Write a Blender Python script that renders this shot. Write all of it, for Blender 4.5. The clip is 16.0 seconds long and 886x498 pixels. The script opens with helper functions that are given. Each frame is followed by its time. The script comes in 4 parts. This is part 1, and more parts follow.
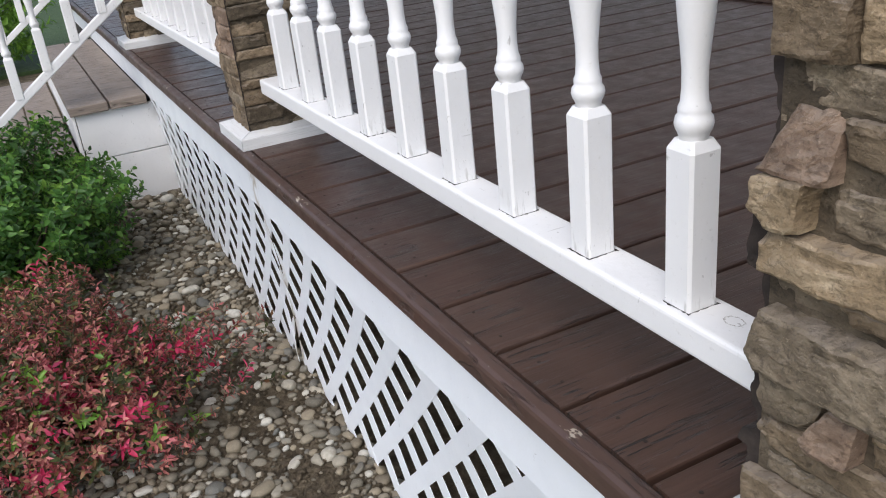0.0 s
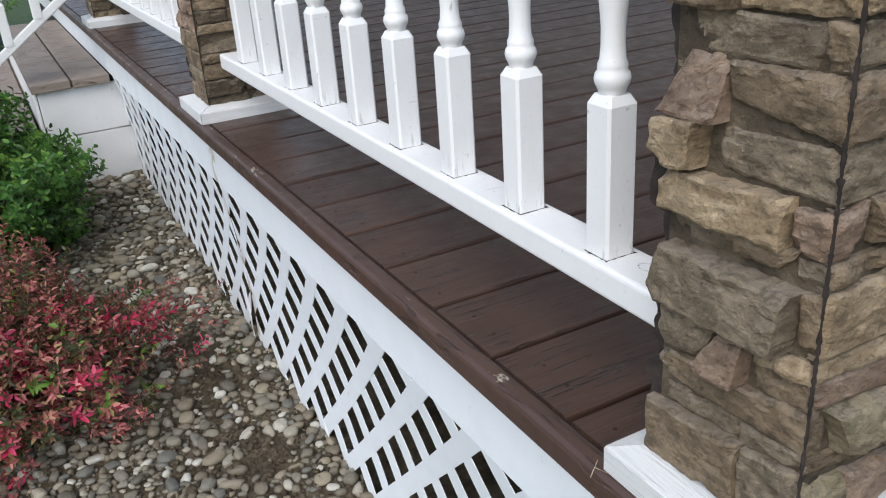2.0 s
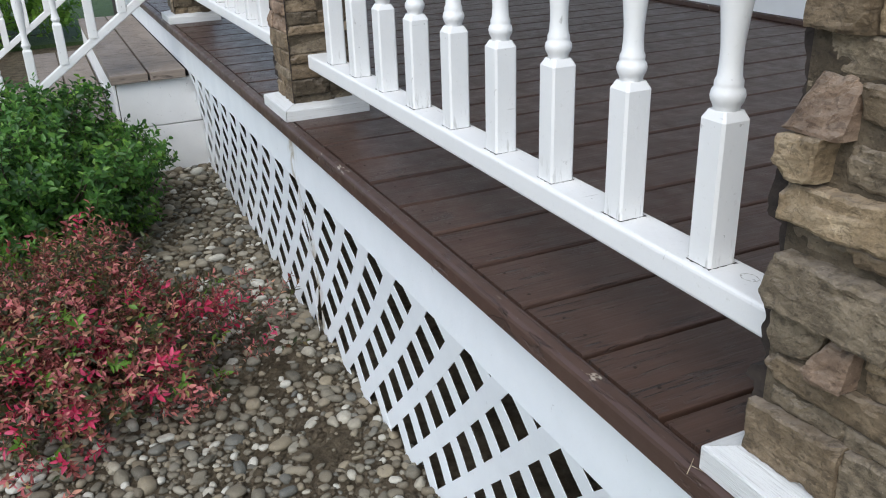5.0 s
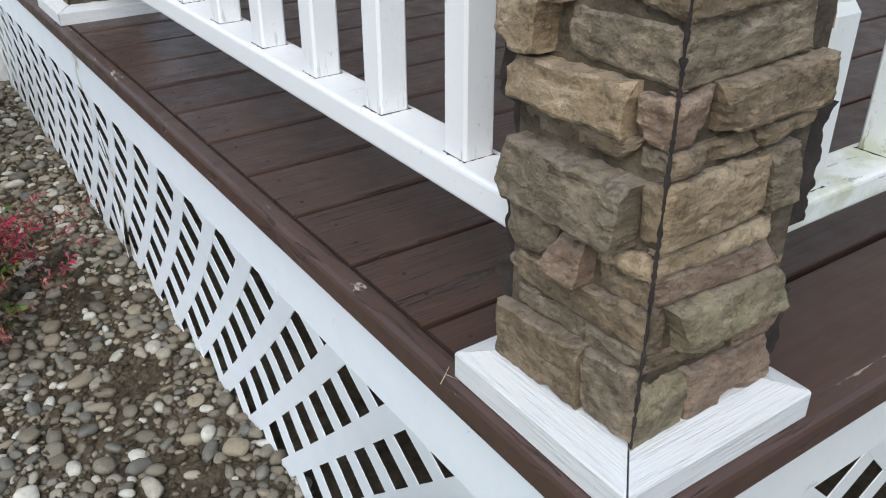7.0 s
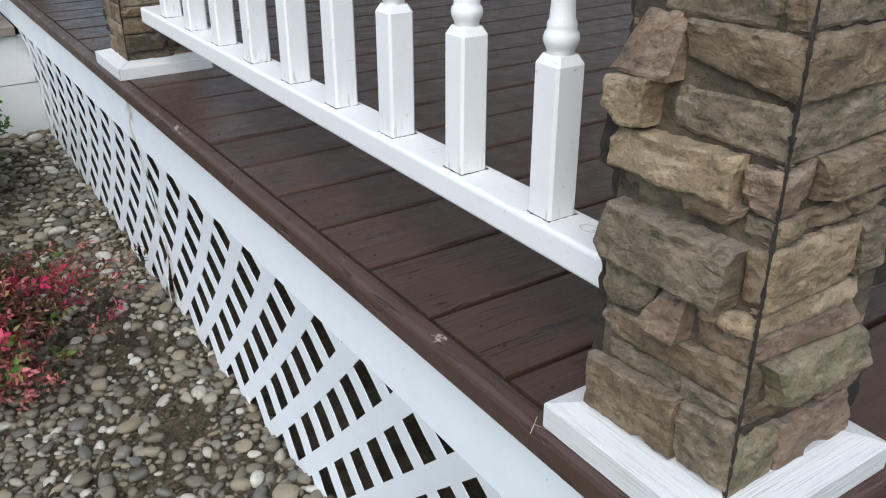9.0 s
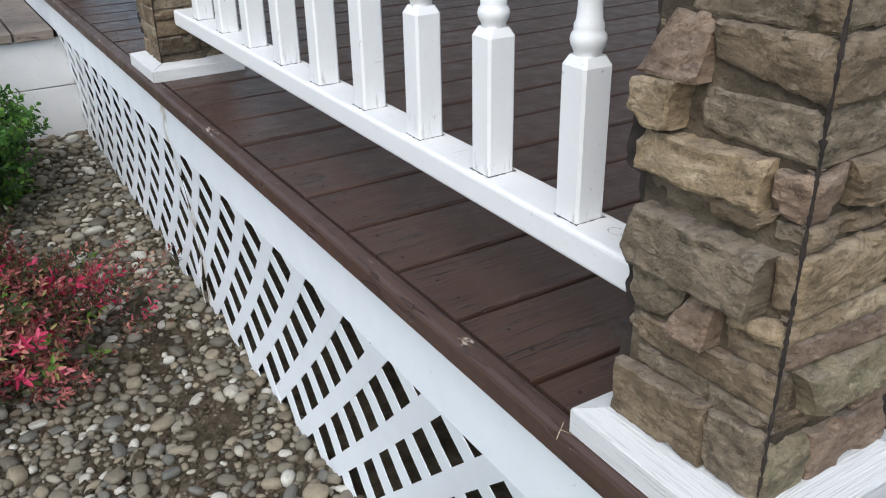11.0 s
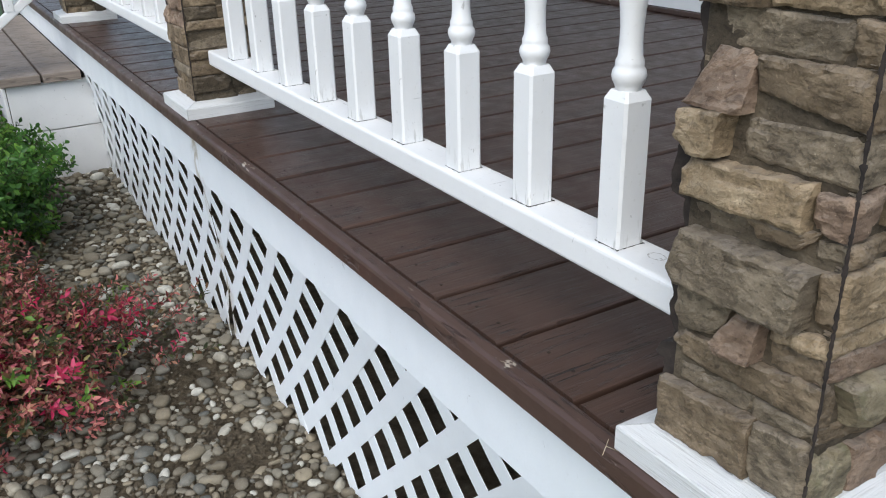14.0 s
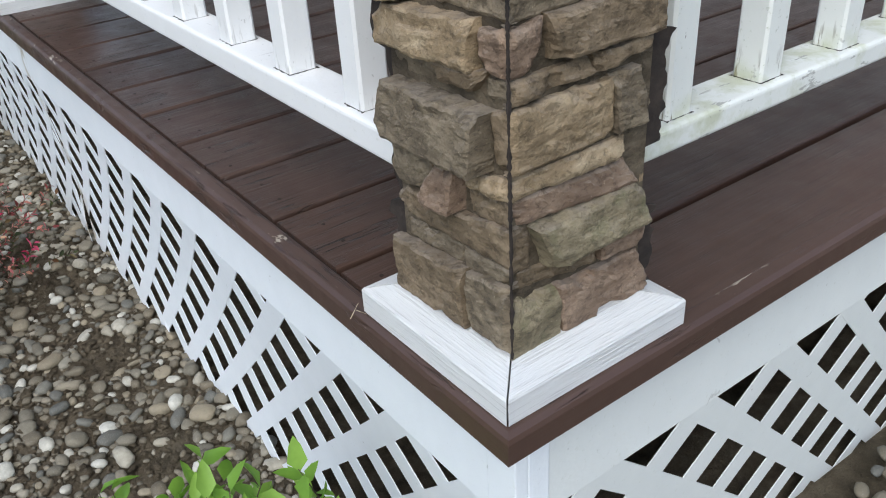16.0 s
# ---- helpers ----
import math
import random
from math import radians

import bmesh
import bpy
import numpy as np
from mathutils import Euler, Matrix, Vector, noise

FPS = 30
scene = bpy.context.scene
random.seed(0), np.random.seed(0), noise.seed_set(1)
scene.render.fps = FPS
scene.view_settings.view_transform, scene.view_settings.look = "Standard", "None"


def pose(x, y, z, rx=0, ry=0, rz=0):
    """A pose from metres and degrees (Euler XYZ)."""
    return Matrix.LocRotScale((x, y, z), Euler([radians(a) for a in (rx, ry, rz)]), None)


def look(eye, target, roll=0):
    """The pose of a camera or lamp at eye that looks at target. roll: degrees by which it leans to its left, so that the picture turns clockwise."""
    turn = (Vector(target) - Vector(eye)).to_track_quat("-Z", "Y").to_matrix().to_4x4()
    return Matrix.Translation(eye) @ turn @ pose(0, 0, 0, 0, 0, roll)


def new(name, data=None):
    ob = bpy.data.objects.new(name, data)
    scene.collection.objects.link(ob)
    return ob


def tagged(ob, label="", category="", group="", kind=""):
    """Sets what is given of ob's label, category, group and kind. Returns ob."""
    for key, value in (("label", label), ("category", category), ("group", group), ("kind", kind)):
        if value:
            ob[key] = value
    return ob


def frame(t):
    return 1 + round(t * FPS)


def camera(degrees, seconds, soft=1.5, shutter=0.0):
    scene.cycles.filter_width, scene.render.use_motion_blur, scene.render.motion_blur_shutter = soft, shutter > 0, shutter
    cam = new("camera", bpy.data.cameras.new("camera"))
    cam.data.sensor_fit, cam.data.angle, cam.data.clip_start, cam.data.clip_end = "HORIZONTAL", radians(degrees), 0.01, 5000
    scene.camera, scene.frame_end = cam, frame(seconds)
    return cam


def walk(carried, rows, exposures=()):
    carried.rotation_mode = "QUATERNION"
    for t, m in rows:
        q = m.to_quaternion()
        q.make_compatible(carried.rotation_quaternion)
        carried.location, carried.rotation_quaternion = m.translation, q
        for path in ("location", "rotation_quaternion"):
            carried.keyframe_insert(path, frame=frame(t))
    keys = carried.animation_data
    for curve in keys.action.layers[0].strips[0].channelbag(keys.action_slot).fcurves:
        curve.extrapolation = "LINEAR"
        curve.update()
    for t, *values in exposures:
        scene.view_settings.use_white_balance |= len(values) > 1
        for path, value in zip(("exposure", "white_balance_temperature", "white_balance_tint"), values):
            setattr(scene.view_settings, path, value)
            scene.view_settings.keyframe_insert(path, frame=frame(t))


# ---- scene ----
cam = camera(54.8, 16.0, soft=1.1)
EXPOSURE = 0.60
PATH = [
    (0, (-0.412, -0.223, 1.229), (0.357, 1.432, 0.41), -6.2),
    (0.5, (-0.432, -0.248, 1.227), (0.425, 1.384, 0.449), -4.2),
    (1, (-0.46, -0.263, 1.22), (0.403, 1.374, 0.462), -3.1),
    (1.5, (-0.44, -0.28, 1.216), (0.408, 1.353, 0.433), -4.0),
    (2, (-0.413, -0.293, 1.198), (0.42, 1.326, 0.372), -4.0),
    (2.5, (-0.427, -0.285, 1.202), (0.379, 1.341, 0.362), -2.6),
    (3, (-0.49, -0.282, 1.204), (0.254, 1.375, 0.369), -1.2),
    (5.3, (-0.499, -0.305, 1.21), (0.265, 1.362, 0.411), -2.2),
    (5.5, (-0.478, -0.306, 1.202), (0.323, 1.342, 0.403), -2.6),
    (6, (-0.37, -0.303, 1.174), (0.595, 1.221, 0.31), -3.0),
    (6.5, (-0.348, -0.297, 1.167), (0.654, 1.163, 0.238), -1.6),
    (7, (-0.358, -0.293, 1.151), (0.623, 1.149, 0.173), -0.2),
    (7.5, (-0.399, -0.283, 1.167), (0.571, 1.173, 0.197), 0.7),
    (8, (-0.459, -0.275, 1.177), (0.484, 1.224, 0.249), 1.3),
    (8.5, (-0.464, -0.272, 1.176), (0.493, 1.237, 0.278), 0.5),
    (8.7, (-0.452, -0.28, 1.181), (0.539, 1.215, 0.297), -0.1),
    (10.8, (-0.417, -0.272, 1.177), (0.525, 1.244, 0.274), -1.1),
    (11, (-0.429, -0.278, 1.183), (0.494, 1.258, 0.295), -1.2),
    (11.5, (-0.457, -0.285, 1.189), (0.429, 1.295, 0.341), -1.9),
    (12, (-0.445, -0.295, 1.189), (0.463, 1.282, 0.359), -3.0),
    (12.5, (-0.46, -0.299, 1.198), (0.468, 1.276, 0.386), -2.8),
    (13, (-0.473, -0.296, 1.189), (0.439, 1.295, 0.391), -2.4),
    (13.5, (-0.476, -0.298, 1.191), (0.446, 1.285, 0.39), -2.0),
    (14, (-0.486, -0.294, 1.19), (0.443, 1.283, 0.383), -1.5),
    (14.5, (-0.445, -0.308, 1.185), (0.481, 1.251, 0.341), -2.7),
    (15, (-0.385, -0.333, 1.178), (0.527, 1.198, 0.272), -4.3),
    (15.5, (-0.353, -0.371, 1.161), (0.578, 1.106, 0.185), -4.4),
    (16, (-0.33, -0.391, 1.15), (0.656, 1.009, 0.116), -3.6),
]
walk(cam, [(t, look(eye, target, roll)) for t, eye, target, roll in PATH], [(0.0, EXPOSURE, 6520, 12.0), (1.5, EXPOSURE, 6420, 9.5), (3.0, EXPOSURE, 6300, 7.5), (5.5, EXPOSURE - 0.07, 6300, 7.0), (7.0, EXPOSURE, 6300, 7.0), (8.5, EXPOSURE, 6300, 7.0), (12.0, EXPOSURE, 6360, 8.0), (14.0, EXPOSURE, 6300, 7.0), (16.0, EXPOSURE, 6250, 7.0)])

# ---- light ----
world = bpy.data.worlds.new("world")
scene.world = world
world.use_nodes = True
wn = world.node_tree.nodes
wl = world.node_tree.links
sky = wn.new("ShaderNodeTexSky")
sky.sky_type = "NISHITA"
sky.sun_disc = False
SUN_EL, SUN_AZ = 48.0, -130.0          # degrees; azimuth clockwise from +y
sky.sun_elevation = radians(SUN_EL)
sky.sun_rotation = radians(SUN_AZ)
sky.air_density, sky.dust_density, sky.ozone_density = 1.0, 1.5, 1.5
soft_sky = wn.new("ShaderNodeHueSaturation")   # thin cloud
soft_sky.inputs["Saturation"].default_value = 0.8
wl.new(sky.outputs[0], soft_sky.inputs["Color"])
wl.new(soft_sky.outputs[0], wn["Background"].inputs["Color"])
wn["Background"].inputs["Strength"].default_value = 0.14
sun_data = bpy.data.lights.new("sun", "SUN")
sun_data.energy, sun_data.angle, sun_data.color = 1.5, radians(50), (1.0, 0.985, 0.97)
sun = new("sun", sun_data)
az, el = radians(SUN_AZ), radians(SUN_EL)
sun.matrix_world = look((4 * math.sin(az) * math.cos(el), 4 * math.cos(az) * math.cos(el), 4 * math.sin(el)), (0, 0, 0))

# ---- materials ----


class Mat:
    """A node material with short helpers."""

    def __init__(self, name, rough=0.6, metal=0.0, spec=0.5):
        self.m = bpy.data.materials.new(name)
        self.m.use_nodes = True
        self.n, self.l = self.m.node_tree.nodes, self.m.node_tree.links
        self.b = self.n["Principled BSDF"]
        self.b.inputs["Roughness"].default_value = rough
        self.b.inputs["Metallic"].default_value = metal
        self.b.inputs["Specular IOR Level"].default_value = spec

    def pos(self, scale=(1, 1, 1), space="world"):
        if space == "world":
            out = self.n.new("ShaderNodeNewGeometry").outputs["Position"]
        else:
            out = self.n.new("ShaderNodeTexCoord").outputs["Object"]
        mp = self.n.new("ShaderNodeMapping")
        mp.inputs["Scale"].default_value = scale
        self.l.new(out, mp.inputs["Vector"])
        return mp.outputs[0]

    def shifted(self, vec, amount):
        """vec moved by a random offset of the object."""
        oi = self.n.new("ShaderNodeObjectInfo")
        mul = self.n.new("ShaderNodeMath")
        mul.operation = "MULTIPLY"
        mul.inputs[1].default_value = amount
        self.l.new(oi.outputs["Random"], mul.inputs[0])
        add = self.n.new("ShaderNodeVectorMath")
        add.operation = "ADD"
        self.l.new(vec, add.inputs[0])
        self.l.new(mul.outputs[0], add.inputs[1])
        return add.outputs[0]

    def noise(self, vec, scale, detail=4, rough=0.55, distort=0.0):
        t = self.n.new("ShaderNodeTexNoise")
        t.inputs["Scale"].default_value = scale
        t.inputs["Detail"].default_value = detail
        t.inputs["Roughness"].default_value = rough
        t.inputs["Distortion"].default_value = distort
        self.l.new(vec, t.inputs["Vector"])
        return t.outputs["Fac"]

    def ramp(self, fac, stops):
        r = self.n.new("ShaderNodeValToRGB")
        e = r.color_ramp.elements
        while len(e) < len(stops):
            e.new(0.5)
        for i, (p, c) in enumerate(stops):
            e[i].position = p
            e[i].color = (*c, 1) if len(c) == 3 else c
        self.l.new(fac, r.inputs["Fac"])
        return r.outputs["Color"]

    def grey(self, fac, lo, hi, a=0.0, b=1.0):
        r = self.n.new("ShaderNodeMapRange")
        r.inputs["From Min"].default_value, r.inputs["From Max"].default_value = lo, hi
        r.inputs["To Min"].default_value, r.inputs["To Max"].default_value = a, b
        self.l.new(fac, r.inputs["Value"])
        return r.outputs[0]

    def math(self, op, a, b):
        m = self.n.new("ShaderNodeMath")
        m.operation = op
        for i, v in enumerate((a, b)):
            if isinstance(v, (int, float)):
                m.inputs[i].default_value = v
            else:
                self.l.new(v, m.inputs[i])
        return m.outputs[0]

    def mix(self, fac, a, b, mode="MIX"):
        m = self.n.new("ShaderNodeMix")
        m.data_type, m.blend_type = "RGBA", mode
        for s, v in ((m.inputs["Factor"], fac), (m.inputs[6], a), (m.inputs[7], b)):
            if isinstance(v, (int, float)):
                s.default_value = v
            elif isinstance(v, tuple):
                s.default_value = (*v, 1)
            else:
                self.l.new(v, s)
        return m.outputs[2]

    def island(self):
        return self.n.new("ShaderNodeNewGeometry").outputs["Random Per Island"]

    def rand(self):
        return self.n.new("ShaderNodeObjectInfo").outputs["Random"]

    def axis(self, name, vec=None):
        s = self.n.new("ShaderNodeSeparateXYZ")
        self.l.new(vec if vec else self.n.new("ShaderNodeNewGeometry").outputs["Position"], s.inputs[0])
        return s.outputs[name]

    def color(self, c):
        if isinstance(c, tuple):
            self.b.inputs["Base Color"].default_value = (*c, 1)
        else:
            self.l.new(c, self.b.inputs["Base Color"])
        return self

    def rough(self, f):
        self.l.new(f, self.b.inputs["Roughness"])
        return self

    def bump(self, h, dist, strength=1.0):
        bn = self.n.new("ShaderNodeBump")
        bn.inputs["Distance"].default_value = dist
        bn.inputs["Strength"].default_value = strength
        self.l.new(h, bn.inputs["Height"])
        last = self.b.inputs["Normal"].links
        if last:
            self.l.new(last[0].from_socket, bn.inputs["Normal"])
        self.l.new(bn.outputs[0], self.b.inputs["Normal"])
        return self


def white_paint(name, base, grime, chips=0.0, dirt=(0.30, 0.28, 0.22), rough=0.42, stain_y=None, streaks=0.0, algae=0.0):
    m = Mat(name, rough)
    p = m.pos()
    big = m.noise(p, 9, 5)
    c = m.mix(m.grey(big, 0.35, 0.75, 0, 0.5), base, tuple(0.88 * v for v in base))
    fine = m.noise(p, 140, 4, 0.7)
    c = m.mix(m.grey(fine, 0.62, 0.78, 0, grime), c, dirt)
    sp = m.noise(m.pos((1, 1, 0.6)), 55, 3, 0.6, 1.0)
    c = m.mix(m.grey(sp, 0.70, 0.74, 0, chips), c, (0.16, 0.14, 0.12))
    if streaks:      # scraped lines along the rails, and bare wood at the balusters' feet
        for sc in ((1, 0.07, 1), (0.07, 1, 1)):
            line = m.grey(m.noise(m.pos(sc), 130, 2, 0.5), 0.715, 0.735)
            c = m.mix(m.math("MULTIPLY", m.math("MULTIPLY", line, m.grey(m.noise(p, 14, 2), 0.52, 0.6)), streaks), c, (0.20, 0.18, 0.15))
        foot = m.math("MULTIPLY", m.grey(m.axis("Z"), 0.838, 0.868, 1.0, 0.0), m.grey(m.axis("Z"), 0.8322, 0.8328, 0.0, 1.0))
        bare = m.grey(m.noise(m.pos((1, 1, 0.14)), 190, 3, 0.6), 0.58, 0.66)
        c = m.mix(m.math("MULTIPLY", m.math("MULTIPLY", bare, foot), streaks), c, (0.22, 0.20, 0.16))
    if algae:      # green film round the balusters' feet, scraped paint on the rail
        low = m.grey(m.axis("Z"), 0.834, 0.856, 1.0, 0.0)
        film = m.grey(m.noise(p, 24, 4, 0.6), 0.46, 0.64)
        c = m.mix(m.math("MULTIPLY", m.math("MULTIPLY", low, film), algae), c, (0.36, 0.38, 0.17))
        flake = m.grey(m.noise(m.pos((0.35, 1, 1)), 75, 4, 0.65), 0.63, 0.66)
        c = m.mix(m.math("MULTIPLY", m.math("MULTIPLY", flake, low), 0.8), c, (0.30, 0.30, 0.27))
    if stain_y is not None:      # brownish water stain at a panel joint
        off = m.math("ABSOLUTE", m.math("SUBTRACT", m.axis("Y"), stain_y), 0.0)
        near = m.math("MULTIPLY", m.grey(off, 0.012, 0.05, 1.0, 0.0), m.grey(m.noise(m.pos((1, 1, 0.5)), 32, 4, 0.6, 0.8), 0.42, 0.62))
        c = m.mix(m.math("MULTIPLY", near, 0.75), c, (0.34, 0.27, 0.15))
    m.color(c).rough(m.grey(big, 0.3, 0.7, rough - 0.08, rough + 0.14))
    m.bump(m.noise(p, 60, 4), 0.0006).bump(fine, 0.0003)
    return m.m


def brown_board(name, base, pale, sheen, worn, along="x", chips=0.0):
    """Dark brown deck paint over weathered boards; the grain runs along x."""
    m = Mat(name, 0.4)
    p = m.shifted(m.pos((1, 1, 1)), 7.0)
    mp = m.n.new("ShaderNodeMapping")
    mp.inputs["Scale"].default_value = (2.2, 46, 46) if along == "x" else (46, 2.2, 46)
    m.l.new(p, mp.inputs["Vector"])
    grain = m.noise(mp.outputs[0], 2.2, 6, 0.6, 0.6)
    big = m.noise(p, 5, 4)
    c = m.mix(m.grey(big, 0.3, 0.75), base, tuple(1.35 * v for v in base))
    c = m.mix(m.grey(m.rand(), 0, 1, 0, 0.45), c, pale)
    c = m.mix(m.grey(grain, 0.35, 0.62, 0.45 if not chips else 0.12, 0.0), c, tuple(0.45 * v for v in base))
    # cracks where the board ends have dried out
    mp2 = m.n.new("ShaderNodeMapping")
    mp2.inputs["Scale"].default_value = (6, 95, 20) if along == "x" else (95, 6, 20)
    m.l.new(p, mp2.inputs["Vector"])
    crack = m.grey(m.noise(mp2.outputs[0], 1.7, 4, 0.55, 0.5), 0.575, 0.625)
    where = m.grey(m.noise(p, 13, 2), 0.44, 0.56)
    ends = m.grey(m.axis("X"), 0.04, 0.22, 1.0, 0.12)
    crack = m.math("MULTIPLY", m.math("MULTIPLY", crack, where), ends)
    c = m.mix(m.math("MULTIPLY", crack, worn), c, (0.012, 0.008, 0.006))
    specks = m.grey(m.noise(p, 210, 2, 0.5), 0.77, 0.80)
    c = m.mix(m.math("MULTIPLY", specks, 0.7), c, (0.30, 0.26, 0.22))
    if chips:      # paint scraped off to pale primer
        mp3 = m.n.new("ShaderNodeMapping")
        mp3.inputs["Scale"].default_value = (1, 0.45, 1) if along == "y" else (0.45, 1, 1)
        m.l.new(m.pos(), mp3.inputs["Vector"])
        scrape = m.math("MULTIPLY", m.grey(m.noise(mp3.outputs[0], 60, 4, 0.6), 0.63, 0.66), m.grey(m.noise(m.pos(), 9, 2), 0.46, 0.56))
        top = m.grey(m.axis("Z"), 0.6735, 0.6765)
        c = m.mix(m.math("MULTIPLY", m.math("MULTIPLY", scrape, top), chips), c, (0.42, 0.36, 0.29))
    m.color(c)
    m.rough(m.grey(m.noise(p, 24, 4), 0.3, 0.75, sheen, sheen + 0.22))
    m.bump(grain, 0.0014 if not chips else 0.0004, 0.8)
    inv = m.math("SUBTRACT", 1.0, crack)
    m.bump(inv, 0.0035)
    return m.m


def stone_mat(name, dark, mid, light, moss=0.0):
    m = Mat(name, 0.85, spec=0.3)
    p = m.shifted(m.pos(), 5.0)
    strata = m.n.new("ShaderNodeMapping")
    strata.inputs["Scale"].default_value = (1, 1, 1.7)
    strata.inputs["Rotation"].default_value = (0.15, 0.2, 0)
    m.l.new(p, strata.inputs["Vector"])
    a = m.noise(strata.outputs[0], 30, 8, 0.66, 0.3)
    c = m.ramp(a, [(0.22, dark), (0.48, mid), (0.74, light)])
    b = m.noise(p, 11, 3)
    c = m.mix(m.grey(b, 0.4, 0.62, 0, 0.7), c, m.mix(0.35, dark, mid))
    pits = m.noise(p, 240, 3, 0.7)
    c = m.mix(m.grey(pits, 0.30, 0.42, 0.35, 0), c, tuple(0.5 * v for v in dark))
    c = m.mix(m.grey(pits, 0.64, 0.75, 0, 0.5), c, tuple(min(1, 1.3 * v) for v in light))
    # grey dust on what faces up
    nz = m.axis("Z", m.n.new("ShaderNodeNewGeometry").outputs["Normal"])
    dust = m.math("MULTIPLY", m.grey(nz, 0.15, 0.8), m.grey(m.noise(p, 60, 3), 0.3, 0.65))
    c = m.mix(m.math("MULTIPLY", dust, 0.55), c, (0.34, 0.29, 0.24))
    c = m.mix(m.grey(m.noise(strata.outputs[0], 75, 5, 0.7, 0.6), 0.38, 0.48, 0.5, 0.0), c, tuple(0.6 * v for v in dark))
    if moss:
        g = m.grey(m.noise(p, 45, 4), 0.52, 0.66, 0, moss)
        c = m.mix(g, c, (0.16, 0.17, 0.08))
    m.color(c)
    beds = m.n.new("ShaderNodeMapping")
    beds.inputs["Scale"].default_value = (1, 1, 4.5)
    m.l.new(p, beds.inputs["Vector"])
    m.bump(m.noise(beds.outputs[0], 26, 6, 0.6, 0.4), 0.0022, 0.9)
    m.bump(m.noise(p, 120, 5, 0.65), 0.0024).bump(m.noise(p, 420, 4, 0.7), 0.0017)
    return m.m


MAT_WHITE_RAIL = white_paint("white_rail_paint", (0.785, 0.78, 0.77), 0.3, 0.5, streaks=0.4)
MAT_WHITE_OLD = white_paint("mossy_white_paint", (0.74, 0.75, 0.71), 0.75, 0.9, (0.22, 0.25, 0.12), streaks=1.0, algae=0.5)
MAT_WHITE_VINYL = white_paint("white_vinyl", (0.83, 0.86, 0.885), 0.12, 0.3, rough=0.38, stain_y=1.80)
MAT_VINYL_ALGAE = white_paint("white_vinyl_algae", (0.75, 0.765, 0.74), 0.3, 0.35, (0.36, 0.37, 0.22), 0.42)
MAT_WHITE_SIDING = white_paint("white_siding", (0.80, 0.80, 0.80), 0.05, 0.0)
MAT_DECK = brown_board("brown_deck_paint", (0.058, 0.031, 0.022), (0.090, 0.056, 0.042), 0.30, 1.0)
MAT_NOSING = brown_board("brown_edge_paint", (0.064, 0.036, 0.027), (0.07, 0.042, 0.033), 0.36, 0.3, "x", 0.8)
MAT_NOSING_SIDE = brown_board("brown_side_paint", (0.064, 0.036, 0.027), (0.07, 0.042, 0.033), 0.36, 0.3, "y", 0.9)
MAT_TREAD = brown_board("faded_tread_paint", (0.23, 0.185, 0.15), (0.28, 0.23, 0.19), 0.5, 0.5)
MAT_STONES = {
    "tan": stone_mat("tan_stone", (0.088, 0.062, 0.035), (0.335, 0.246, 0.147), (0.548, 0.434, 0.288)),
    "brown": stone_mat("brown_stone", (0.055, 0.039, 0.023), (0.221, 0.163, 0.102), (0.414, 0.314, 0.207)),
    "grey": stone_mat("grey_stone", (0.056, 0.043, 0.029), (0.217, 0.171, 0.115), (0.444, 0.360, 0.250)),
    "pink": stone_mat("pink_stone", (0.078, 0.050, 0.034), (0.269, 0.185, 0.127), (0.472, 0.352, 0.253)),
    # stone colour darkened to hold the shade of gaps and of shaded faces
    "shaded": stone_mat("shade_darkened_stone", (0.034, 0.025, 0.016), (0.109, 0.085, 0.056), (0.220, 0.174, 0.119)),
    "moss": stone_mat("mossy_stone", (0.061, 0.050, 0.031), (0.221, 0.180, 0.112), (0.400, 0.337, 0.220), 0.3),
}
m = Mat("dark_backing", 0.9)
m.color(m.ramp(m.noise(m.pos(), 70, 4), [(0.3, (0.014, 0.010, 0.008)), (0.7, (0.040, 0.029, 0.023))]))
m.bump(m.noise(m.pos(), 160, 4), 0.002)
MAT_BACKING = m.m

m = Mat("trim_white_wood", 0.5)
gp = m.pos((1, 1, 1), "object")
gm = m.n.new("ShaderNodeMapping")
gm.inputs["Scale"].default_value = (12, 520, 520)
m.l.new(gp, gm.inputs["Vector"])
gr = m.noise(gm.outputs[0], 1.0, 4, 0.6, 0.3)
m.color(m.mix(m.grey(gr, 0.54, 0.66, 0, 0.5), (0.68, 0.68, 0.67), (0.30, 0.28, 0.27)))
m.bump(gr, 0.0018, 1.0)
MAT_TRIM = m.m

m = Mat("soil", 0.95, spec=0.2)
sp = m.pos()
sc = m.ramp(m.noise(sp, 20, 7, 0.65), [(0.3, (0.06, 0.046, 0.030)), (0.5, (0.135, 0.105, 0.070)), (0.75, (0.235, 0.19, 0.13))])
sc = m.mix(m.grey(m.noise(sp, 2.0, 4), 0.45, 0.65, 0, 0.4), sc, (0.075, 0.065, 0.040))
sc = m.mix(m.grey(m.noise(sp, 260, 3, 0.7), 0.6, 0.72, 0, 0.5), sc, (0.26, 0.215, 0.16))
m.color(sc).bump(m.noise(sp, 70, 6, 0.7), 0.02).bump(m.noise(sp, 300, 3), 0.004)
MAT_SOIL = m.m

